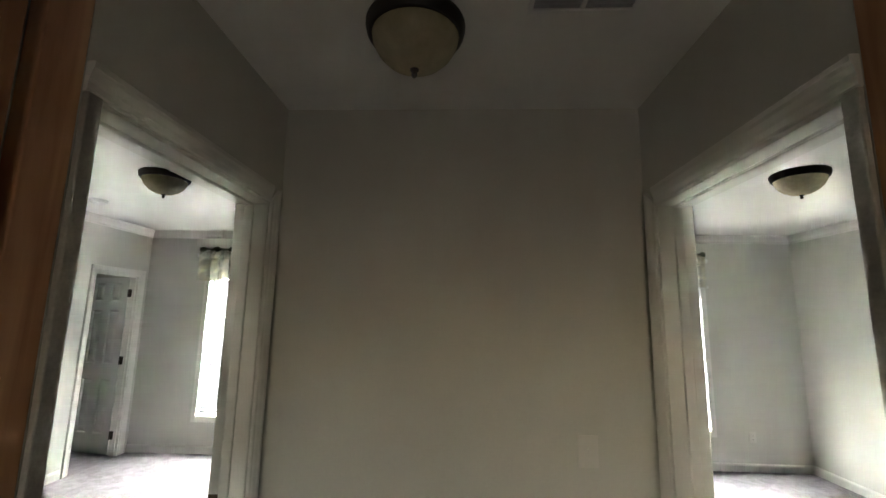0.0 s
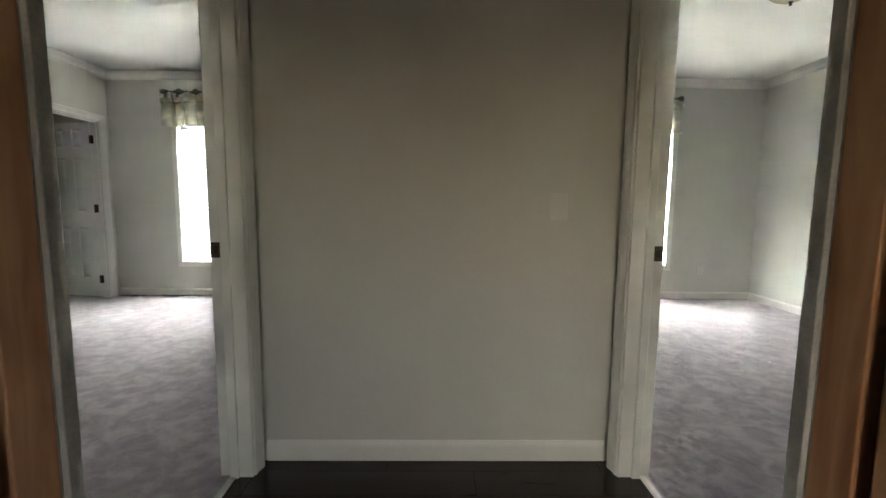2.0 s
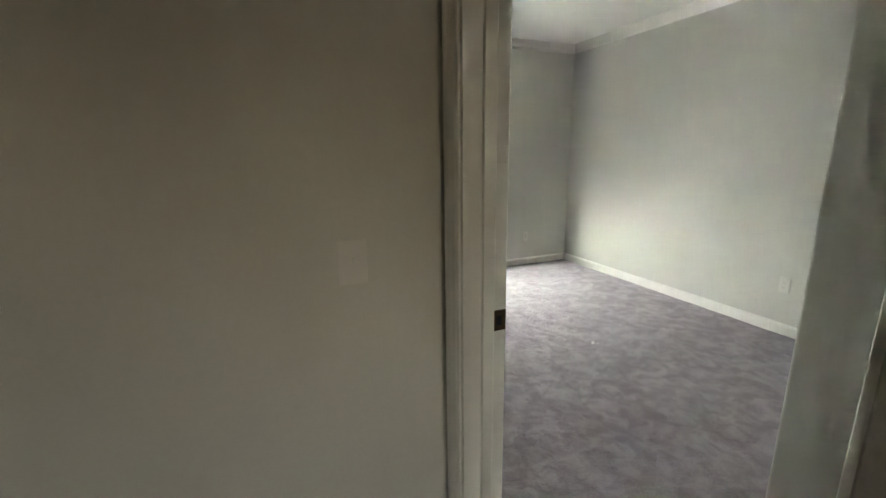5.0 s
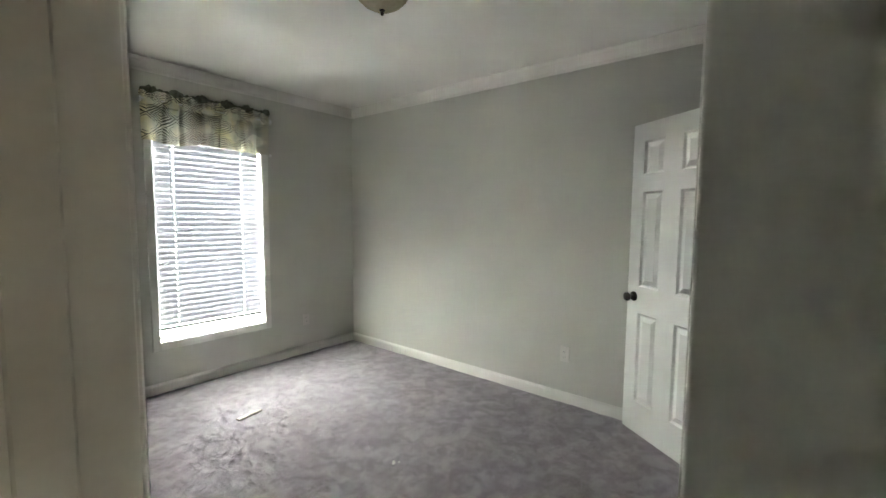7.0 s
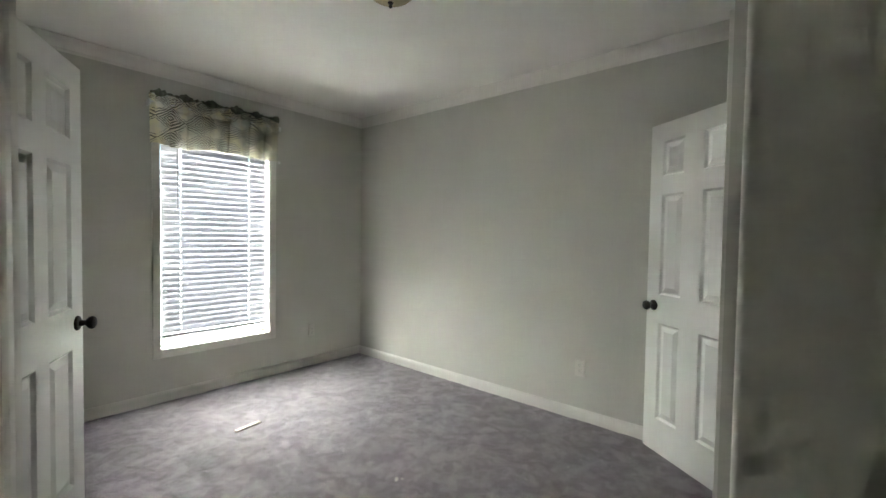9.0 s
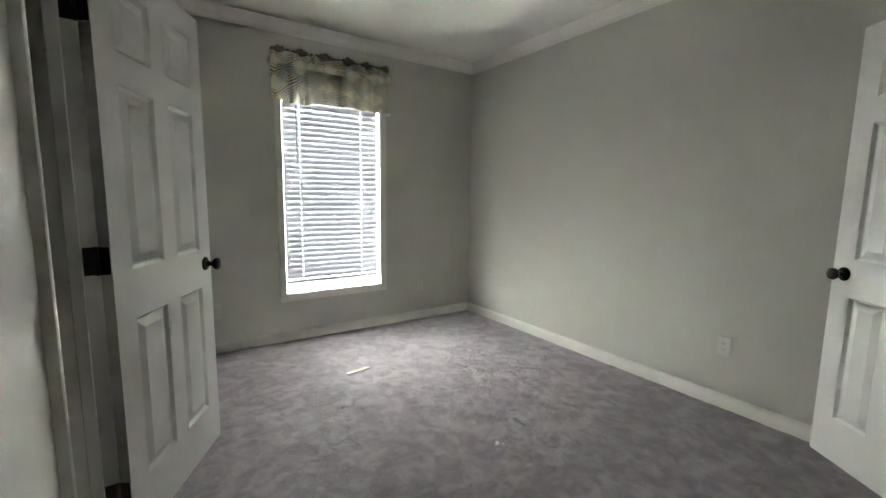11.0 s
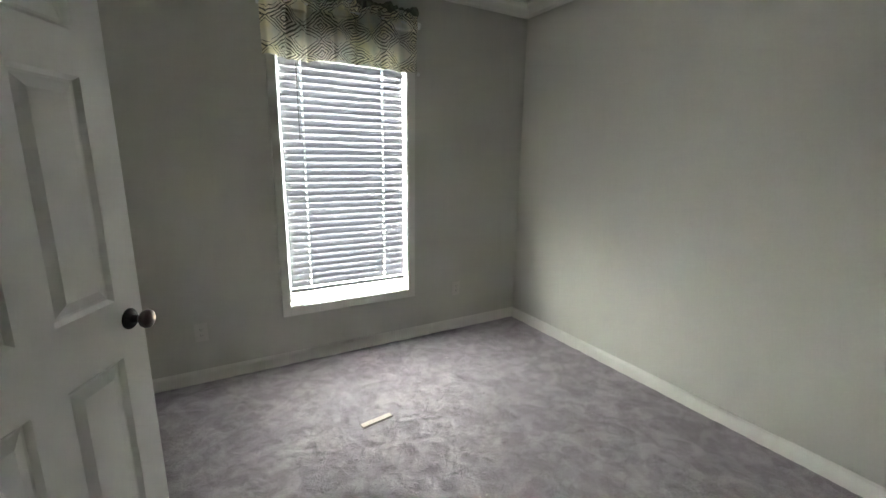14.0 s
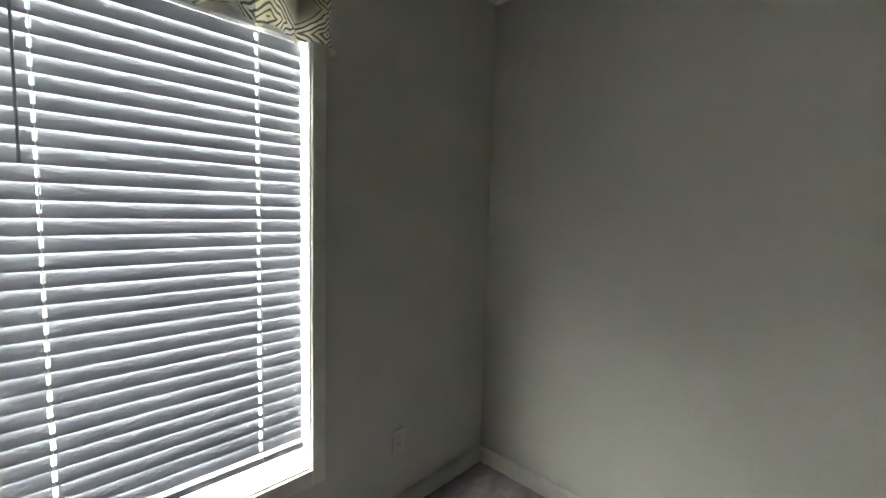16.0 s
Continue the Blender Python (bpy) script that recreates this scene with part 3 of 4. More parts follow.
def doorway(name, x0, x1, y0, y1, head, room, label, m=Matrix(), strike=None, sides=(1, -1), stop=True):
    """Lined doorway through a wall from x0 to x1; room is the side (+1 or -1) to which its door swings."""
    top = thing(name, label, "door frame", m, kind="structure")
    t = 0.018
    for nm, lo, hi in (("jamb", (x0 - 0.002, y0, -0.004), (x1 + 0.002, y0 + t, head)), ("jamb", (x0 - 0.002, y1 - t, -0.004), (x1 + 0.002, y1, head)),
                       ("head_jamb", (x0 - 0.002, y0 + t, head - t), (x1 + 0.002, y1 - t, head))):
        part(nm, box(bmesh.new(), lo, hi, 0.0015, 1), TRIM, top)
    s0, s1 = ((x1 - 0.075, x1 - 0.04) if room > 0 else (x0 + 0.04, x0 + 0.075))
    if stop:
        for lo, hi in (((s0, y0 + t, -0.004), (s1, y0 + t + 0.011, head - t)), ((s0, y1 - t - 0.011, -0.004), (s1, y1 - t, head - t)),
                       ((s0, y0 + t + 0.011, head - t - 0.011), (s1, y1 - t - 0.011, head - t))):
            part("door_stop", box(bmesh.new(), lo, hi, 0.002, 1), TRIM, top)
    for side in sides:
        x, out = (x1, 1) if side > 0 else (x0, -1)
        for bm in (casing_leg(bmesh.new(), x, out, y0 + 0.006, -1, head - 0.006), casing_leg(bmesh.new(), x, out, y1 - 0.006, 1, head - 0.006),
                   casing_head(bmesh.new(), x, out, y0 + 0.006, y1 - 0.006, head - 0.006)):
            part("casing", bm, TRIM, top)
    if strike is not None:
        y, way = strike
        xs = x1 - 0.021 if room > 0 else x0 + 0.021
        pl = bmesh.new()
        box(pl, (xs - 0.021, y - 0.0015, 0.905), (xs + 0.021, y + 0.0015, 0.965), 0.001, 1)
        plate = part("strike_plate", pl, BRASS, top, "worn bronze strike plate")
        # Black chip on the plate paints the shade of the latch hole.
        hole = box(bmesh.new(), (xs - 0.008, y + way * 0.0016 - 0.0006, 0.921), (xs + 0.008, y + way * 0.0016 + 0.0006, 0.949))
        part("latch_hole", hole, SLOT, plate)
    return top


# Half casing on the south side, where the raw wall line begins.
doorway("door_1", HALL_E, ROOM_E, DOOR_S, DOOR_N, HEAD, 1, "white cased doorway from hall to bedroom, door removed", strike=(DOOR_N - 0.0195, -1), sides=())
doorway("door_2", ROOM_W, HALL_W, DOOR_S, DOOR_N, HEAD, -1, "white cased doorway from hall to carpeted bedroom", strike=(DOOR_N - 0.0195, -1), sides=())
for nm, x, out in (("casing_east", HALL_E, -1), ("casing_west", HALL_W, 1)):
    top = thing(nm, "white painted casing round the hall doorway", "door casing", kind="structure")
    part("casing", casing_leg(bmesh.new(), x, out, DOOR_N - 0.006, 1, HEAD - 0.006), TRIM, top)
    hb = bmesh.new()
    sweep(hb, tuple((p, q) for p, q in CASING), (x, LINE + 0.002, HEAD - 0.006), (x, DOOR_N - 0.006, HEAD - 0.006), (out, 0, 0))
    part("casing", hb, TRIM, top)
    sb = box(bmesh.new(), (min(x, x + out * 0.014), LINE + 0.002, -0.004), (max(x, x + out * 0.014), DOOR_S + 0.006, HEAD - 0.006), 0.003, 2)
    part("casing", sb, EDGE, top, "narrow rough grey casing strip")
for nm, x, out in (("room_casing_east", ROOM_E, 1), ("room_casing_west", ROOM_W, -1)):
    top = thing(nm, "white painted casing on the bedroom side", "door casing", kind="structure")
    part("casing", casing_leg(bmesh.new(), x, out, DOOR_N - 0.006, 1, HEAD - 0.006), TRIM, top)
    part("casing", casing_head(bmesh.new(), x, out, DOOR_S + 0.006, DOOR_N - 0.006, HEAD - 0.006), TRIM, top)
doorway("door_3", HALL_E, ROOM_E, CLO_S, CLO_N, HEAD, 1, "white cased closet doorway beside the bedroom entrance", strike=(CLO_S + 0.0195, 1), sides=(1,))
doorway("door_4", -0.1, 0.0, -SDOOR_E, -SDOOR_W, HEAD, 1, "white cased doorway in the bedroom's south wall", pose(0, SOUTH_DOOR, 0, 0, 0, 90), sides=(1,))
doorway("door_5", WEST - 0.1, WEST, LCL_S, LCL_N, LCL_HEAD, -1, "white cased closet doorway in the carpeted bedroom", sides=(1,))


# ---- six-panel doors ----
def panel_door(label, width, height, m, stile=0.105, mull=0.10):
    """Moulded six-panel door. Its hinge edge is the local z axis; it runs along +x, its thickness towards -y."""
    top = thing("panel_door", label, "door", m, "white six-panel doors")
    th = 0.035
    z_rows = ((0.22, 0.81), (0.985, 1.595), (1.705, 1.915))
    pw = (width - 2 * stile - mull) / 2
    cols = ((stile, stile + pw), (stile + pw + mull, width - stile))
    bm = bmesh.new()
    xs = (0.0, stile, stile + pw, stile + pw + mull, width - stile, width)
    zs = [0.012] + [z for r in z_rows for z in r] + [height]
    for i in range(5):
        for j in range(len(zs) - 1):
            if i in (1, 3) and j in (1, 3, 5):
                continue
            if i in (1, 3):
                box(bm, (xs[i], -th, zs[j]), (xs[i + 1], 0, zs[j + 1]))
        if i in (0, 2, 4):
            box(bm, (xs[i], -th, zs[0]), (xs[i + 1], 0, zs[-1]))
    slab = part("slab", bm, DOORW, top)
    for c0, c1 in cols:
        for z0, z1 in z_rows:
            pb = bmesh.new()
            for y_face, sgn in ((0.0, 1), (-th, -1)):
                loops = []
                for inset, deep in ((0.0, 0.0003), (0.011, 0.0115), (0.018, 0.0115), (0.046, 0.002)):
                    y = y_face - sgn * deep
                    loops.append([pb.verts.new(p) for p in ((c0 + inset, y, z0 + inset), (c1 - inset, y, z0 + inset), (c1 - inset, y, z1 - inset), (c0 + inset, y, z1 - inset))])
                for a, b in zip(loops, loops[1:]):
                    for k in range(4):
                        j = (k + 1) % 4
                        pb.faces.new((a[k], a[j], b[j], b[k]))
                pb.faces.new(loops[-1])
            me = mesh_of("panel", pb, DOORW)
            ob = new("panel", me)
            ob.parent = top
    for sgn in (1, -1):
        y0 = 0.0 if sgn > 0 else -th
        mk = Matrix.Translation((width - 0.06, y0, 0.915)) @ Matrix.Rotation(radians(-90 * sgn), 4, "X")
        kb = turned(bmesh.new(), ((0.0, 0.0), (0.032, 0.0), (0.032, 0.004), (0.028, 0.009), (0.014, 0.012), (0.011, 0.03), (0.016, 0.036), (0.025, 0.043), (0.0285, 0.053), (0.026, 0.062), (0.017, 0.068), (0.0, 0.070)), mk, 28)
        part("knob", kb, BRONZE, top, "dark bronze door knob", True)
    lb = box(bmesh.new(), (width - 0.0005, -th / 2 - 0.012, 0.887), (width + 0.0015, -th / 2 + 0.012, 0.943), 0.001, 1)
    part("latch_plate", lb, BRASS, top)
    for z in (0.215, 1.03, 1.80):
        hb = bmesh.new()
        box(hb, (-0.003, -th + 0.003, z - 0.045), (0.0005, -0.001, z + 0.045), 0.001, 1)
        turned(hb, ((0.0, z - 0.048), (0.0065, z - 0.046), (0.0065, z + 0.046), (0.0, z + 0.048)), Matrix.Translation((-0.004, 0.004, 0)), 14)
        part("hinge", hb, BRONZE, top, "dark bronze butt hinge")
    return top


def jamb_hinges(parent_name, x0, x1, y, zs):
    for z in zs:
        hb = box(bmesh.new(), (x0, y - 0.003, z - 0.045), (x1, y + 0.0, z + 0.045), 0.001, 1)
        for k in (-0.03, 0.0, 0.03):
            turned(hb, ((0.0, 0.0), (0.004, 0.0), (0.003, 0.001), (0.0, 0.0012)), Matrix.Translation(((x0 + x1) / 2 + (0.006 if k else -0.006), y - 0.003, z + k)) @ Matrix.Rotation(radians(90), 4, "X"), 10)
        part("hinge_leaf", hb, BRONZE, bpy.data.objects[parent_name], "dark bronze hinge leaf")


# Closet door, swung wide into the bedroom.
panel_door("white moulded six-panel closet door standing wide open", 0.71, 2.03, pose(ROOM_E + 0.003, CLO_N - 0.022, 0, 0, 0, 90 - 27.5))
jamb_hinges("door_3", ROOM_E - 0.038, ROOM_E + 0.004, CLO_N - 0.018, (0.215, 1.03, 1.80))
# Door in the south wall, open towards the east wall; seen from its other face.
panel_door("white moulded six-panel door ajar near the bare wall", 0.66, 2.025, pose(SDOOR_E - 0.022, SOUTH_DOOR + 0.003, 0, 0, 0, 54.5), 0.10, 0.135)
# Door of the far bedroom's closet, swung into the dark closet.
panel_door("white six-panel closet door opened into a dark closet", 0.595, 1.985, pose(WEST - 0.104, LCL_N - 0.022, 0, 0, 0, 170))
jamb_hinges("door_5", WEST - 0.104, WEST - 0.06, LCL_N - 0.018, (0.215, 1.03, 1.80))


# ---- raw framing at the wall line ----
def stud(x0, x1, y0, y1, label):
    top = box(bmesh.new(), (x0, y0, -0.004), (x1, y1, HALL_CEILING), 0.003, 2)
    ob = new("wall_stud", mesh_of("wall_stud", top, LUMBER))
    return tagged(ob, label, "wall stud", "raw studs at the wall line", "structure")


for x0, x1 in ((HALL_W - 0.036, HALL_W + 0.002), (HALL_E - 0.002, HALL_E + 0.036)):
    stud(x0, x1, 1.051, LINE - 0.001, "raw knotty pine stud beside the white casing")
    stud(x0, x1, 0.93, 1.019, "raw pine stud across a dark gap")


# ---- windows ----
def window(name, x0, x1, label):
    top = thing(name, label, "window", kind="structure")
    y0, y1 = NORTH, NORTH + 0.14
    for lo, hi in (((x0 - 0.048, y0 - 0.014, WIN_LO - 0.062), (x0 + 0.003, y0 + 0.0, WIN_HI + 0.06)), ((x1 - 0.003, y0 - 0.014, WIN_LO - 0.062), (x1 + 0.053, y0, WIN_HI + 0.06)),
                   ((x0 + 0.003, y0 - 0.014, WIN_LO - 0.062), (x1 - 0.003, y0, WIN_LO + 0.002)), ((x0 + 0.003, y0 - 0.014, WIN_HI - 0.002), (x1 - 0.003, y0, WIN_HI + 0.06))):
        part("casing", box(bmesh.new(), lo, hi, 0.003, 2), TRIM, top)
    for lo, hi in (((x0, y0, WIN_LO), (x0 + 0.008, y1, WIN_HI)), ((x1 - 0.008, y0, WIN_LO), (x1, y1, WIN_HI)), ((x0 + 0.008, y0, WIN_HI - 0.008), (x1 - 0.008, y1, WIN_HI))):
        part("reveal", box(bmesh.new(), lo, hi), VINYL, top)
    part("sill", box(bmesh.new(), (x0 + 0.008, y0, WIN_LO - 0.004), (x1 - 0.008, y1 - 0.03, WIN_LO + 0.008), 0.002, 1), CREAM, top, "cream vinyl window sill")
    f0, f1, g = y1 - 0.06, y1 - 0.01, 0.022
    fx0, fx1, fz0, fz1 = x0 + 0.008, x1 - 0.008, WIN_LO + 0.008, WIN_HI - 0.008
    for lo, hi in (((fx0, f0, fz0), (fx0 + g, f1, fz1)), ((fx1 - g, f0, fz0), (fx1, f1, fz1)), ((fx0 + g, f0, fz0), (fx1 - g, f1, fz0 + g)), ((fx0 + g, f0, fz1 - g), (fx1 - g, f1, fz1))):
        part("sash", box(bmesh.new(), lo, hi, 0.003, 1), VINYL, top)
    for xa, xb in ((fx0 + g, fx1 - g),):
        pane = part("pane", box(bmesh.new(), (xa, y1 - 0.037, fz0 + g), (xb, y1 - 0.033, fz1 - g)), GLASS, top)
        pane.visible_shadow = False
    return top


window("window_1", *WINDOWS[0], "tall white vinyl window behind a closed blind")
window("window_2", *WINDOWS[1], "tall white vinyl window behind a closed blind")


# ---- blinds ----
def window_blind(x0, x1, count, tilt):
    """Faux-wood blind, slats tilted nearly shut with the room edge down."""
    y = NORTH + 0.042
    w0, w1 = x0 + 0.022, x1 - 0.021
    top = thing("window_blind", "pale grey two-inch slat blind, tilted nearly shut in the window", "blind", pose((w0 + w1) / 2, y, 0), "window blinds")
    half = (w1 - w0) / 2
    part("headrail", box(bmesh.new(), (-half, -0.028, WIN_HI - 0.037), (half, 0.028, WIN_HI - 0.004), 0.003, 1), VINYL, top)
    pitch, zt = 0.0442, WIN_HI - 0.062
    sb = bmesh.new()
    holes = (-half + 0.135, half - 0.157)

    def strip(xa, xb, k0, k1):
        up, down = [], []
        for k in range(k0, k1 + 1):
            d = -0.025 + 0.05 * k / 8
            crown = 0.0022 * (1 - (d / 0.025) ** 2)
            up.append((d, crown + 0.0013))
            down.append((d, crown - 0.0013))
        ring = up + down[::-1]
        ends = [[sb.verts.new((x, d * math.cos(tilt) - c * math.sin(tilt), d * math.sin(tilt) + c * math.cos(tilt))) for d, c in ring] for x in (xa, xb)]
        for k in range(len(ring)):
            j = (k + 1) % len(ring)
            sb.faces.new((ends[0][k], ends[0][j], ends[1][j], ends[1][k]))
        sb.faces.new(ends[0])
        sb.faces.new(ends[1][::-1])

    edges_x = (-half, holes[0] - 0.0045, holes[0] + 0.0045, holes[1] - 0.0045, holes[1] + 0.0045, half)
    for k in (0, 2, 4):
        strip(edges_x[k], edges_x[k + 1], 0, 8)
    for k in (1, 3):
        strip(edges_x[k], edges_x[k + 1], 0, 2)
        strip(edges_x[k], edges_x[k + 1], 6, 8)
    me = mesh_of("slat", sb, SLAT, True)
    for k in range(count):
        ob = new("slat", me)
        ob.parent = top
        ob.location = (random.uniform(-0.0015, 0.0015), 0, zt - k * pitch)
        ob.rotation_euler = (random.uniform(-0.005, 0.005), random.uniform(-0.0008, 0.0008), 0)
    zb = zt - count * pitch
    part("bottom_rail", box(bmesh.new(), (-half, -0.022, zb - 0.014), (half, 0.022, zb + 0.012), 0.004, 2), SLAT, top)
    for cx in holes:
        cb = bmesh.new()
        for dy in (-0.027, 0.027):
            box(cb, (cx - 0.001, dy - 0.0008, zb), (cx + 0.001, dy + 0.0008, WIN_HI - 0.036))
        part("ladder_tape", cb, CORD, top, "white ladder cord")
    wb = turned(bmesh.new(), ((0.0, 0.0), (0.004, 0.002), (0.004, 0.02), (0.0034, 0.03), (0.0034, 0.46), (0.0, 0.462)), Matrix.Translation((-half + 0.105, -0.036, WIN_HI - 0.53)), 8)
    part("tilt_wand", wb, WAND, top, "thin grey tilt wand")
    return top


window_blind(*WINDOWS[0], 33, radians(77.5))
window_blind(*WINDOWS[1], 34, radians(75))


# ---- valances ----
def window_valance(cx, seed, width=1.0):
    """Gathered fabric valance on a rod, with a ruffled heading and uneven hem."""
    top = thing("window_valance", "gathered cream valance with dark diamond brush print above the blind", "valance", pose(cx, NORTH - 0.075, 0), "window valances")
    rnd = random.Random(seed)
    nx, nz = 220, 34
    folds = [(rnd.uniform(14, 46), rnd.uniform(0, 6.28), rnd.uniform(0.4, 1.0)) for _ in range(6)]
    pleats = [(-0.36 + 0.145 * k + rnd.uniform(-0.03, 0.03), rnd.uniform(0.018, 0.05), rnd.uniform(0.007, 0.014)) for k in range(6)]
    hem = [(rnd.uniform(4, 14), rnd.uniform(0, 6.28)) for _ in range(3)]
    bm = bmesh.new()
    uv = bm.loops.layers.uv.new("cloth")
    grid = []
    half = width / 2
    for j in range(nz + 1):
        v = j / nz
        row = []
        for i in range(nx + 1):
            x = -half + width * i / nx
            wave = sum(a * math.sin(f * x + p) for f, p, a in folds) / 3.2
            low = 1.970 + 0.020 * sum(math.sin(f * x + p) for f, p in hem) / 2
            z = low + (2.345 - low) * v
            if v > 0.82:
                z += 0.012 * math.sin(75 * x + seed) * (v - 0.82) / 0.18 + 0.006 * math.sin(151 * x)
            amp = 0.046 * (1 - v) + 0.014
            if 0.70 < v < 0.83:
                amp *= 0.45
            if v >= 0.83:
                amp = 0.014
                wave = math.sin(88 * x + seed) + 0.6 * math.sin(139 * x)
            y = -amp * wave - (0.014 if 0.70 < v < 0.83 else 0.0)
            for px, deep, wide in pleats:
                y += deep * math.exp(-((x - px) / wide) ** 2) * (1 - 0.75 * v)
            edge = max(0.0, (abs(x) - half + 0.03) / 0.03)
            y += 0.05 * edge ** 2
            row.append(bm.verts.new((x, y, z)))
        grid.append(row)
    for j in range(nz):
        for i in range(nx):
            f = bm.faces.new((grid[j][i], grid[j][i + 1], grid[j + 1][i + 1], grid[j + 1][i]))
            for lp, (a, b) in zip(f.loops, ((i, j), (i + 1, j), (i + 1, j + 1), (i, j + 1))):
                lp[uv].uv = (a / nx * width * 1.5 + seed, b / nz * 0.37)
    part("cloth", bm, FABRIC, top, smooth=True)
    tufts = [(-half + 0.05 + (width - 0.10) * k / 5 + rnd.uniform(-0.02, 0.02), rnd.uniform(0.030, 0.048), rnd.uniform(0.018, 0.034)) for k in range(6)]
    bm = bmesh.new()
    grid = []
    for j in range(13):
        v = j / 12
        row = []
        for i in range(nx + 1):
            x = -half + width * i / nx
            lift = sum(h * math.exp(-((x - c) / w) ** 2) for c, w, h in tufts)
            z = 2.338 - 0.9 * lift + 0.002 * math.sin(60 * x) + v * (0.012 + 1.75 * lift) + 0.004 * math.sin(170 * x + seed) * v
            y = -0.016 - 0.7 * lift * math.sin(math.pi * v) - 0.008 * math.sin(145 * x + seed + 2 * v) - 0.005 * math.sin(230 * x + 3 * v)
            edge = max(0.0, (abs(x) - half + 0.03) / 0.03)
            row.append(bm.verts.new((x, y + 0.05 * edge ** 2, z)))
        grid.append(row)
    for j in range(12):
        for i in range(nx):
            bm.faces.new((grid[j][i], grid[j][i + 1], grid[j + 1][i + 1], grid[j + 1][i]))
    part("heading", bm, HEADING, top, "bunched green-grey heading, fold shade put into its colour", smooth=True)
    rb = turned(bmesh.new(), ((0.0, -half - 0.012), (0.007, -half - 0.01), (0.007, half + 0.01), (0.0, half + 0.012)), Matrix.Translation((0, 0.0, 2.272)) @ Matrix.Rotation(radians(90), 4, "Y"), 12)
    part("rod", rb, VINYL, top, "white curtain rod")
    for sx in (-1, 1):
        part("bracket", box(bmesh.new(), (sx * (half + 0.004) - 0.006, 0.0, 2.25), (sx * (half + 0.004) + 0.006, 0.075, 2.29), 0.002, 1), VINYL, top)
    return top


window_valance(2.795, 3, 0.995)
window_valance(-2.165, 7, 1.0)
clip = turned(bmesh.new(), ((0.0, 0.0), (0.010, 0.004), (0.013, 0.013), (0.010, 0.022), (0.0, 0.026)), Matrix.Translation((3.315, NORTH - 0.001, 1.975)) @ Matrix.Rotation(radians(90), 4, "X"), 16)
tagged(new("curtain_holdback", mesh_of("curtain_holdback", clip, VINYL, True)), "small white round holdback knob below the valance", "holdback")


# ---- ceiling lamps ----
def ceiling_lamp(x, y, z, r, label):
    top = thing("ceiling_lamp", label, "ceiling lamp", pose(x, y, z), "flush ceiling lamps")
    part("rim", turned(bmesh.new(), ((0.0, 0.0), (r * 0.98, 0.0), (r, -0.006), (r, -0.018), (r * 0.975, -0.026), (r * 0.97, -0.036), (r * 0.93, -0.044), (r * 0.88, -0.046), (r * 0.86, -0.040), (0.0, -0.038)), Matrix(), 56), BRONZE, top, "dark bronze rim", True)
    part("glass_bowl", turned(bmesh.new(), ((r * 0.87, -0.042), (r * 0.84, -0.066), (r * 0.74, -0.094), (r * 0.58, -0.119), (r * 0.37, -0.138), (r * 0.16, -0.148), (0.0, -0.150)), Matrix(), 56), ALABASTER, top, "marbled cream glass bowl", True)
    part("finial", turned(bmesh.new(), ((0.0, -0.147), (0.014, -0.148), (0.013, -0.153), (0.006, -0.157), (0.009, -0.163), (0.009, -0.169), (0.004, -0.175), (0.0, -0.176)), Matrix(), 20), BRONZE, top, "dark bronze finial", True)
    return top


ceiling_lamp(0.344, 1.55, HALL_CEILING, 0.152, "flush bronze lamp with cream glass bowl, unlit, hall ceiling")
ceiling_lamp(2.715, 3.135, CEILING, 0.163, "flush bronze lamp with marbled glass bowl, unlit, bedroom ceiling")
ceiling_lamp(-1.64, 3.20, CEILING, 0.163, "flush bronze lamp with marbled glass bowl, unlit, bedroom ceiling")

det = thing("smoke_detector", "round white smoke detector on the ceiling", "smoke detector", pose(-2.76, 3.9, CEILING))
part("base", turned(bmesh.new(), ((0.0, 0.0), (0.07, 0.0), (0.07, -0.012), (0.0, -0.012)), Matrix(), 36), VINYL, det, smooth=True)
part("cover", turned(bmesh.new(), ((0.064, -0.012), (0.062, -0.026), (0.05, -0.034), (0.02, -0.036), (0.0, -0.036)), Matrix(), 36), VINYL, det, smooth=True)

vent = thing("ceiling_vent", "grey two-panel air return grille in the hall ceiling", "vent", pose(0.83, 1.34, HALL_CEILING))
for lo, hi in (((-0.155, -0.16, -0.008), (0.155, -0.145, 0)), ((-0.155, 0.145, -0.008), (0.155, 0.16, 0)), ((-0.155, -0.145, -0.008), (-0.14, 0.145, 0)), ((0.14, -0.145, -0.008), (0.155, 0.145, 0)), ((-0.007, -0.145, -0.008), (0.007, 0.145, 0))):
    part("frame", box(bmesh.new(), lo, hi, 0.002, 1), VINYL, vent)
lv = box(bmesh.new(), (-0.066, -0.006, -0.0006), (0.066, 0.006, 0.0006))
bmesh.ops.rotate(lv, verts=lv.verts, cent=(0, 0, 0), matrix=Matrix.Rotation(radians(35), 3, "X"))
lvm = mesh_of("louvre", lv, GRILL)
for cx in (-0.0735, 0.0735):
    for k in range(20):
        ob = new("louvre", lvm)
        ob.parent = vent
        ob.location = (cx, -0.138 + k * 0.0145, -0.005)
part("backing", box(bmesh.new(), (-0.14, -0.145, -0.0012), (0.14, 0.145, -0.0002)), GRILL, vent)


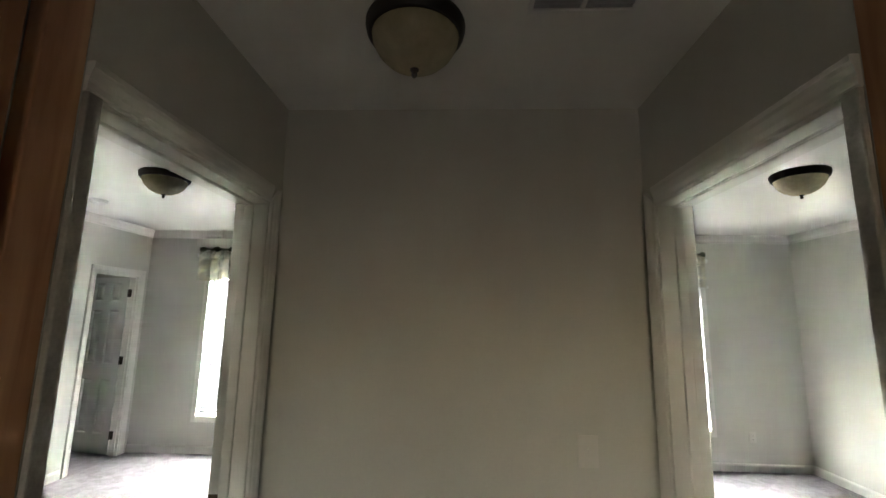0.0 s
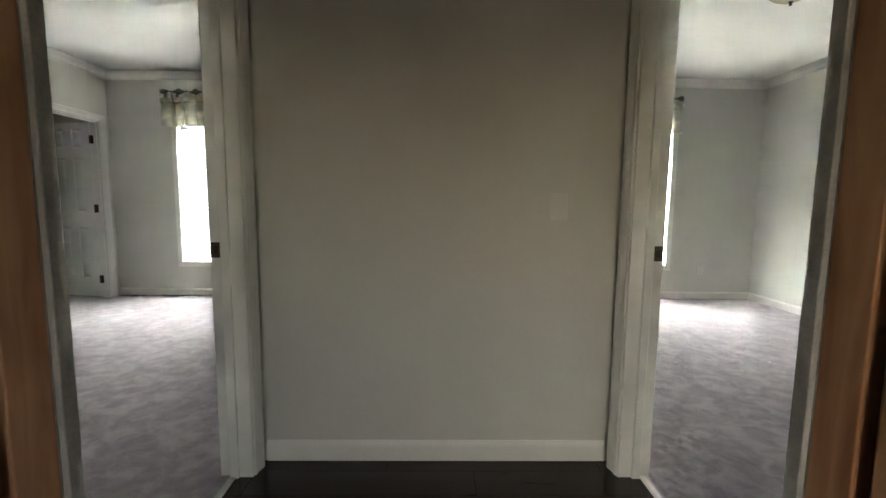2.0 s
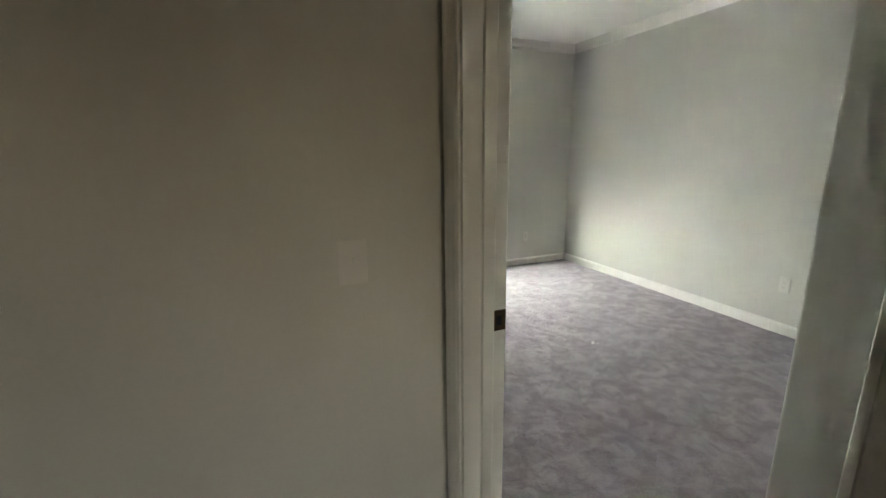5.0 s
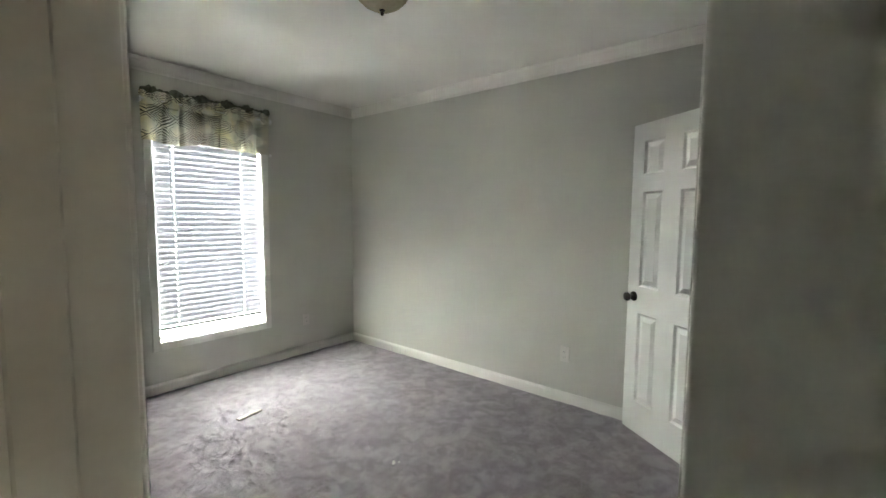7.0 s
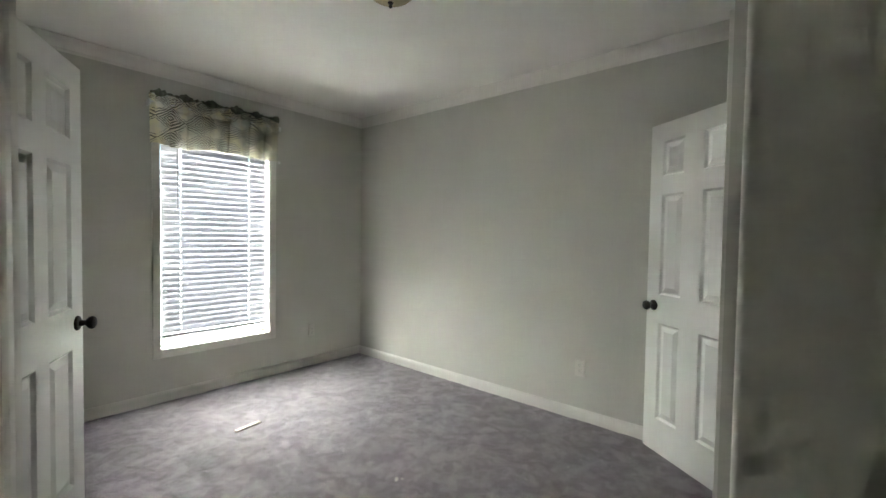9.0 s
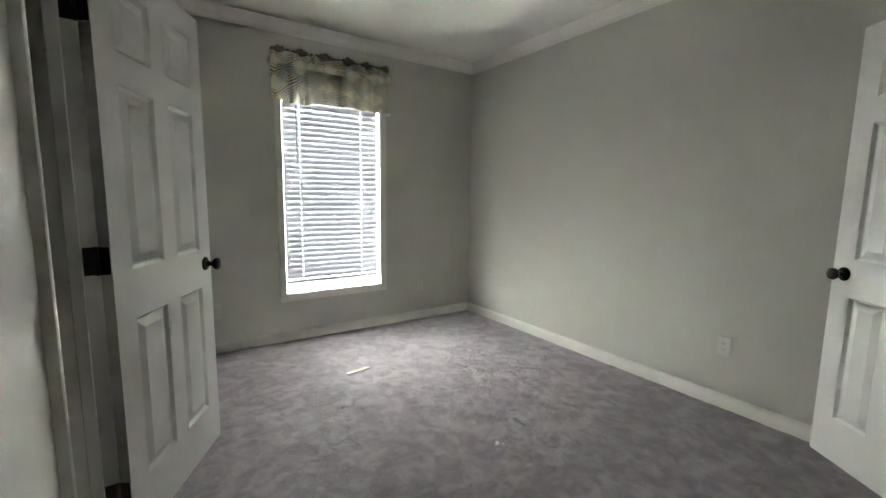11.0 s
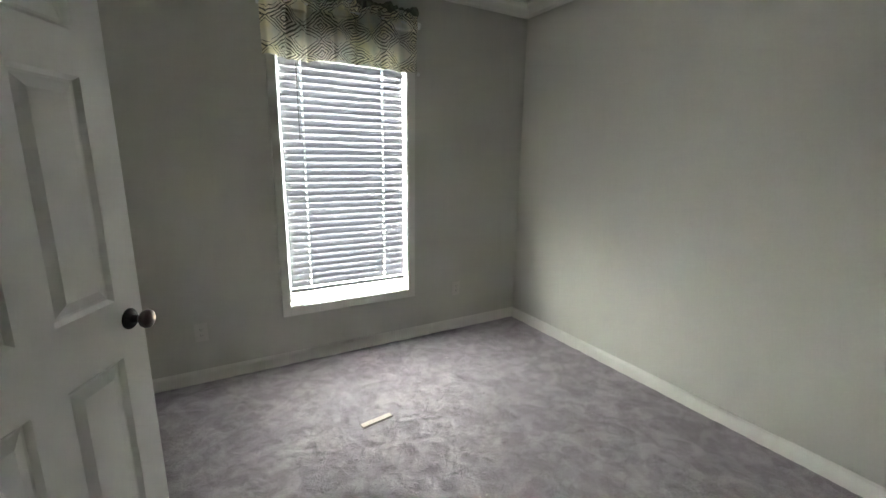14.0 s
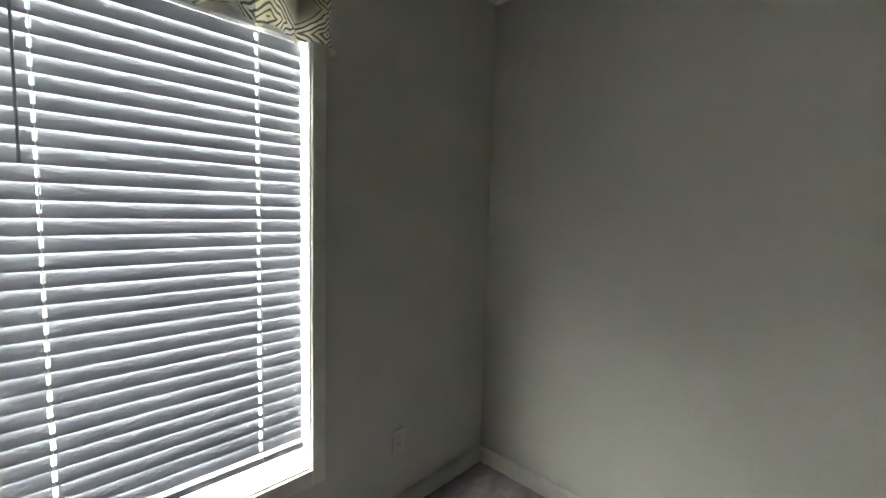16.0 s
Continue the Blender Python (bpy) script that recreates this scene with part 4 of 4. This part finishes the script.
# ---- plates on walls ----
def outlet(m, label, thick=0.006):
    top = thing("wall_outlet", label, "outlet", m, "wall outlets")
    part("plate", box(bmesh.new(), (-0.035, -thick, -0.0575), (0.035, 0.0, 0.0575), 0.0022, 2), PLATE, top)
    for z in (-0.0195, 0.0195):
        face = part("receptacle", box(bmesh.new(), (-0.0165, -thick - 0.0025, z - 0.0135), (0.0165, -thick, z + 0.0135), 0.002, 1), PLATE, top)
        # Raised grey chips paint the shade inside the slots.
        sl = bmesh.new()
        for sx in (-0.0065, 0.0065):
            box(sl, (sx - 0.0012, -thick - 0.0029, z - 0.002), (sx + 0.0012, -thick - 0.0024, z + 0.007))
        box(sl, (-0.002, -thick - 0.0029, z - 0.009), (0.002, -thick - 0.0024, z - 0.005))
        part("slots", sl, SHADE, face)
    part("screw", turned(bmesh.new(), ((0.0, 0.0), (0.003, 0.0), (0.002, 0.0012), (0.0, 0.0014)), Matrix.Translation((0, -thick, 0)) @ Matrix.Rotation(radians(90), 4, "X"), 10), PLATE, top)
    return top


outlet(pose(3.672, NORTH, 0.356), "ivory duplex outlet low on the window wall")
outlet(pose(1.84, NORTH, 0.335), "ivory duplex outlet low on the window wall")
outlet(pose(EAST, 2.80, 0.385, 0, 0, -90), "ivory duplex outlet standing proud of the bare wall", 0.016)

sw = thing("light_switch", "ivory toggle switch plate on the hall wall", "light switch", pose(0.975, FRONT, 1.113))
part("plate", box(bmesh.new(), (-0.037, -0.006, -0.0575), (0.037, 0.0, 0.0575), 0.0022, 2), PLATE, sw)
part("toggle", box(bmesh.new(), (-0.005, -0.017, -0.002), (0.005, -0.006, 0.012), 0.0015, 1), PLATE, sw)
for z in (-0.03, 0.03):
    part("screw", turned(bmesh.new(), ((0.0, 0.0), (0.003, 0.0), (0.002, 0.0012), (0.0, 0.0014)), Matrix.Translation((0, -0.006, z)) @ Matrix.Rotation(radians(90), 4, "X"), 10), PLATE, sw)

# ---- litter on the carpet ----
ob = new("wood_offcut", mesh_of("wood_offcut", box(bmesh.new(), (-0.09, -0.017, 0), (0.09, 0.017, 0.009), 0.0015, 1), CHIP))
ob.matrix_world = pose(2.632, 4.432, 0.004, 0, 0, 8)
tagged(ob, "pale flat wood offcut lying on the carpet", "wood scrap")


def crumb(x, y, size, mat, label, seed):
    rnd = random.Random(seed)
    bm = bmesh.new()
    bmesh.ops.create_icosphere(bm, subdivisions=2, radius=1.0)
    for v in bm.verts:
        k = 1 + rnd.uniform(-0.35, 0.3)
        v.co = Vector((v.co.x * size * k * 1.5, v.co.y * size * k, (v.co.z * 0.5 + 0.35) * size * k))
    ob = new("crumb", mesh_of("crumb", bm, mat))
    ob.location, ob.rotation_euler = (x, y, 0.0), (0, 0, rnd.uniform(0, 6))
    return tagged(ob, label, "debris", "crumbs on the carpet")


crumb(2.884, 3.232, 0.013, CRUMB, "white plaster crumb on the carpet", 1)
crumb(2.912, 3.215, 0.006, CRUMB, "white plaster crumb on the carpet", 2)
crumb(2.878, 3.038, 0.006, CRUMB, "white plaster crumb on the carpet", 3)
crumb(2.72, 4.47, 0.004, CRUMB, "white plaster crumb on the carpet", 4)
crumb(3.309, 4.383, 0.005, GRIT, "dark grit speck on the carpet", 5)
crumb(4.12, 3.58, 0.004, CRUMB, "white plaster crumb on the carpet", 6)
crumb(2.327, 3.231, 0.005, CRUMB, "white plaster crumb on the carpet", 7)

# Lint and tiny fibres scattered over the carpet.
rnd = random.Random(21)
bm = bmesh.new()
for _ in range(70):
    x, y = rnd.uniform(ROOM_E + 0.1, EAST - 0.05), rnd.uniform(SOUTH + 0.2, NORTH - 0.1)
    r, turn = rnd.uniform(0.0008, 0.0024), rnd.uniform(0, 6.28)
    long = r * rnd.uniform(1.0, 3.5)
    m = pose(x, y, 0.007) @ Matrix.Rotation(turn, 4, "Z")
    bmesh.ops.create_icosphere(bm, subdivisions=1, radius=1.0, matrix=m @ Matrix.Diagonal((long, r, r * 0.7, 1)))
tagged(new("carpet_lint", mesh_of("carpet_lint", bm, CRUMB)), "tiny pale lint and fibres on the carpet", "lint", kind="stuff")
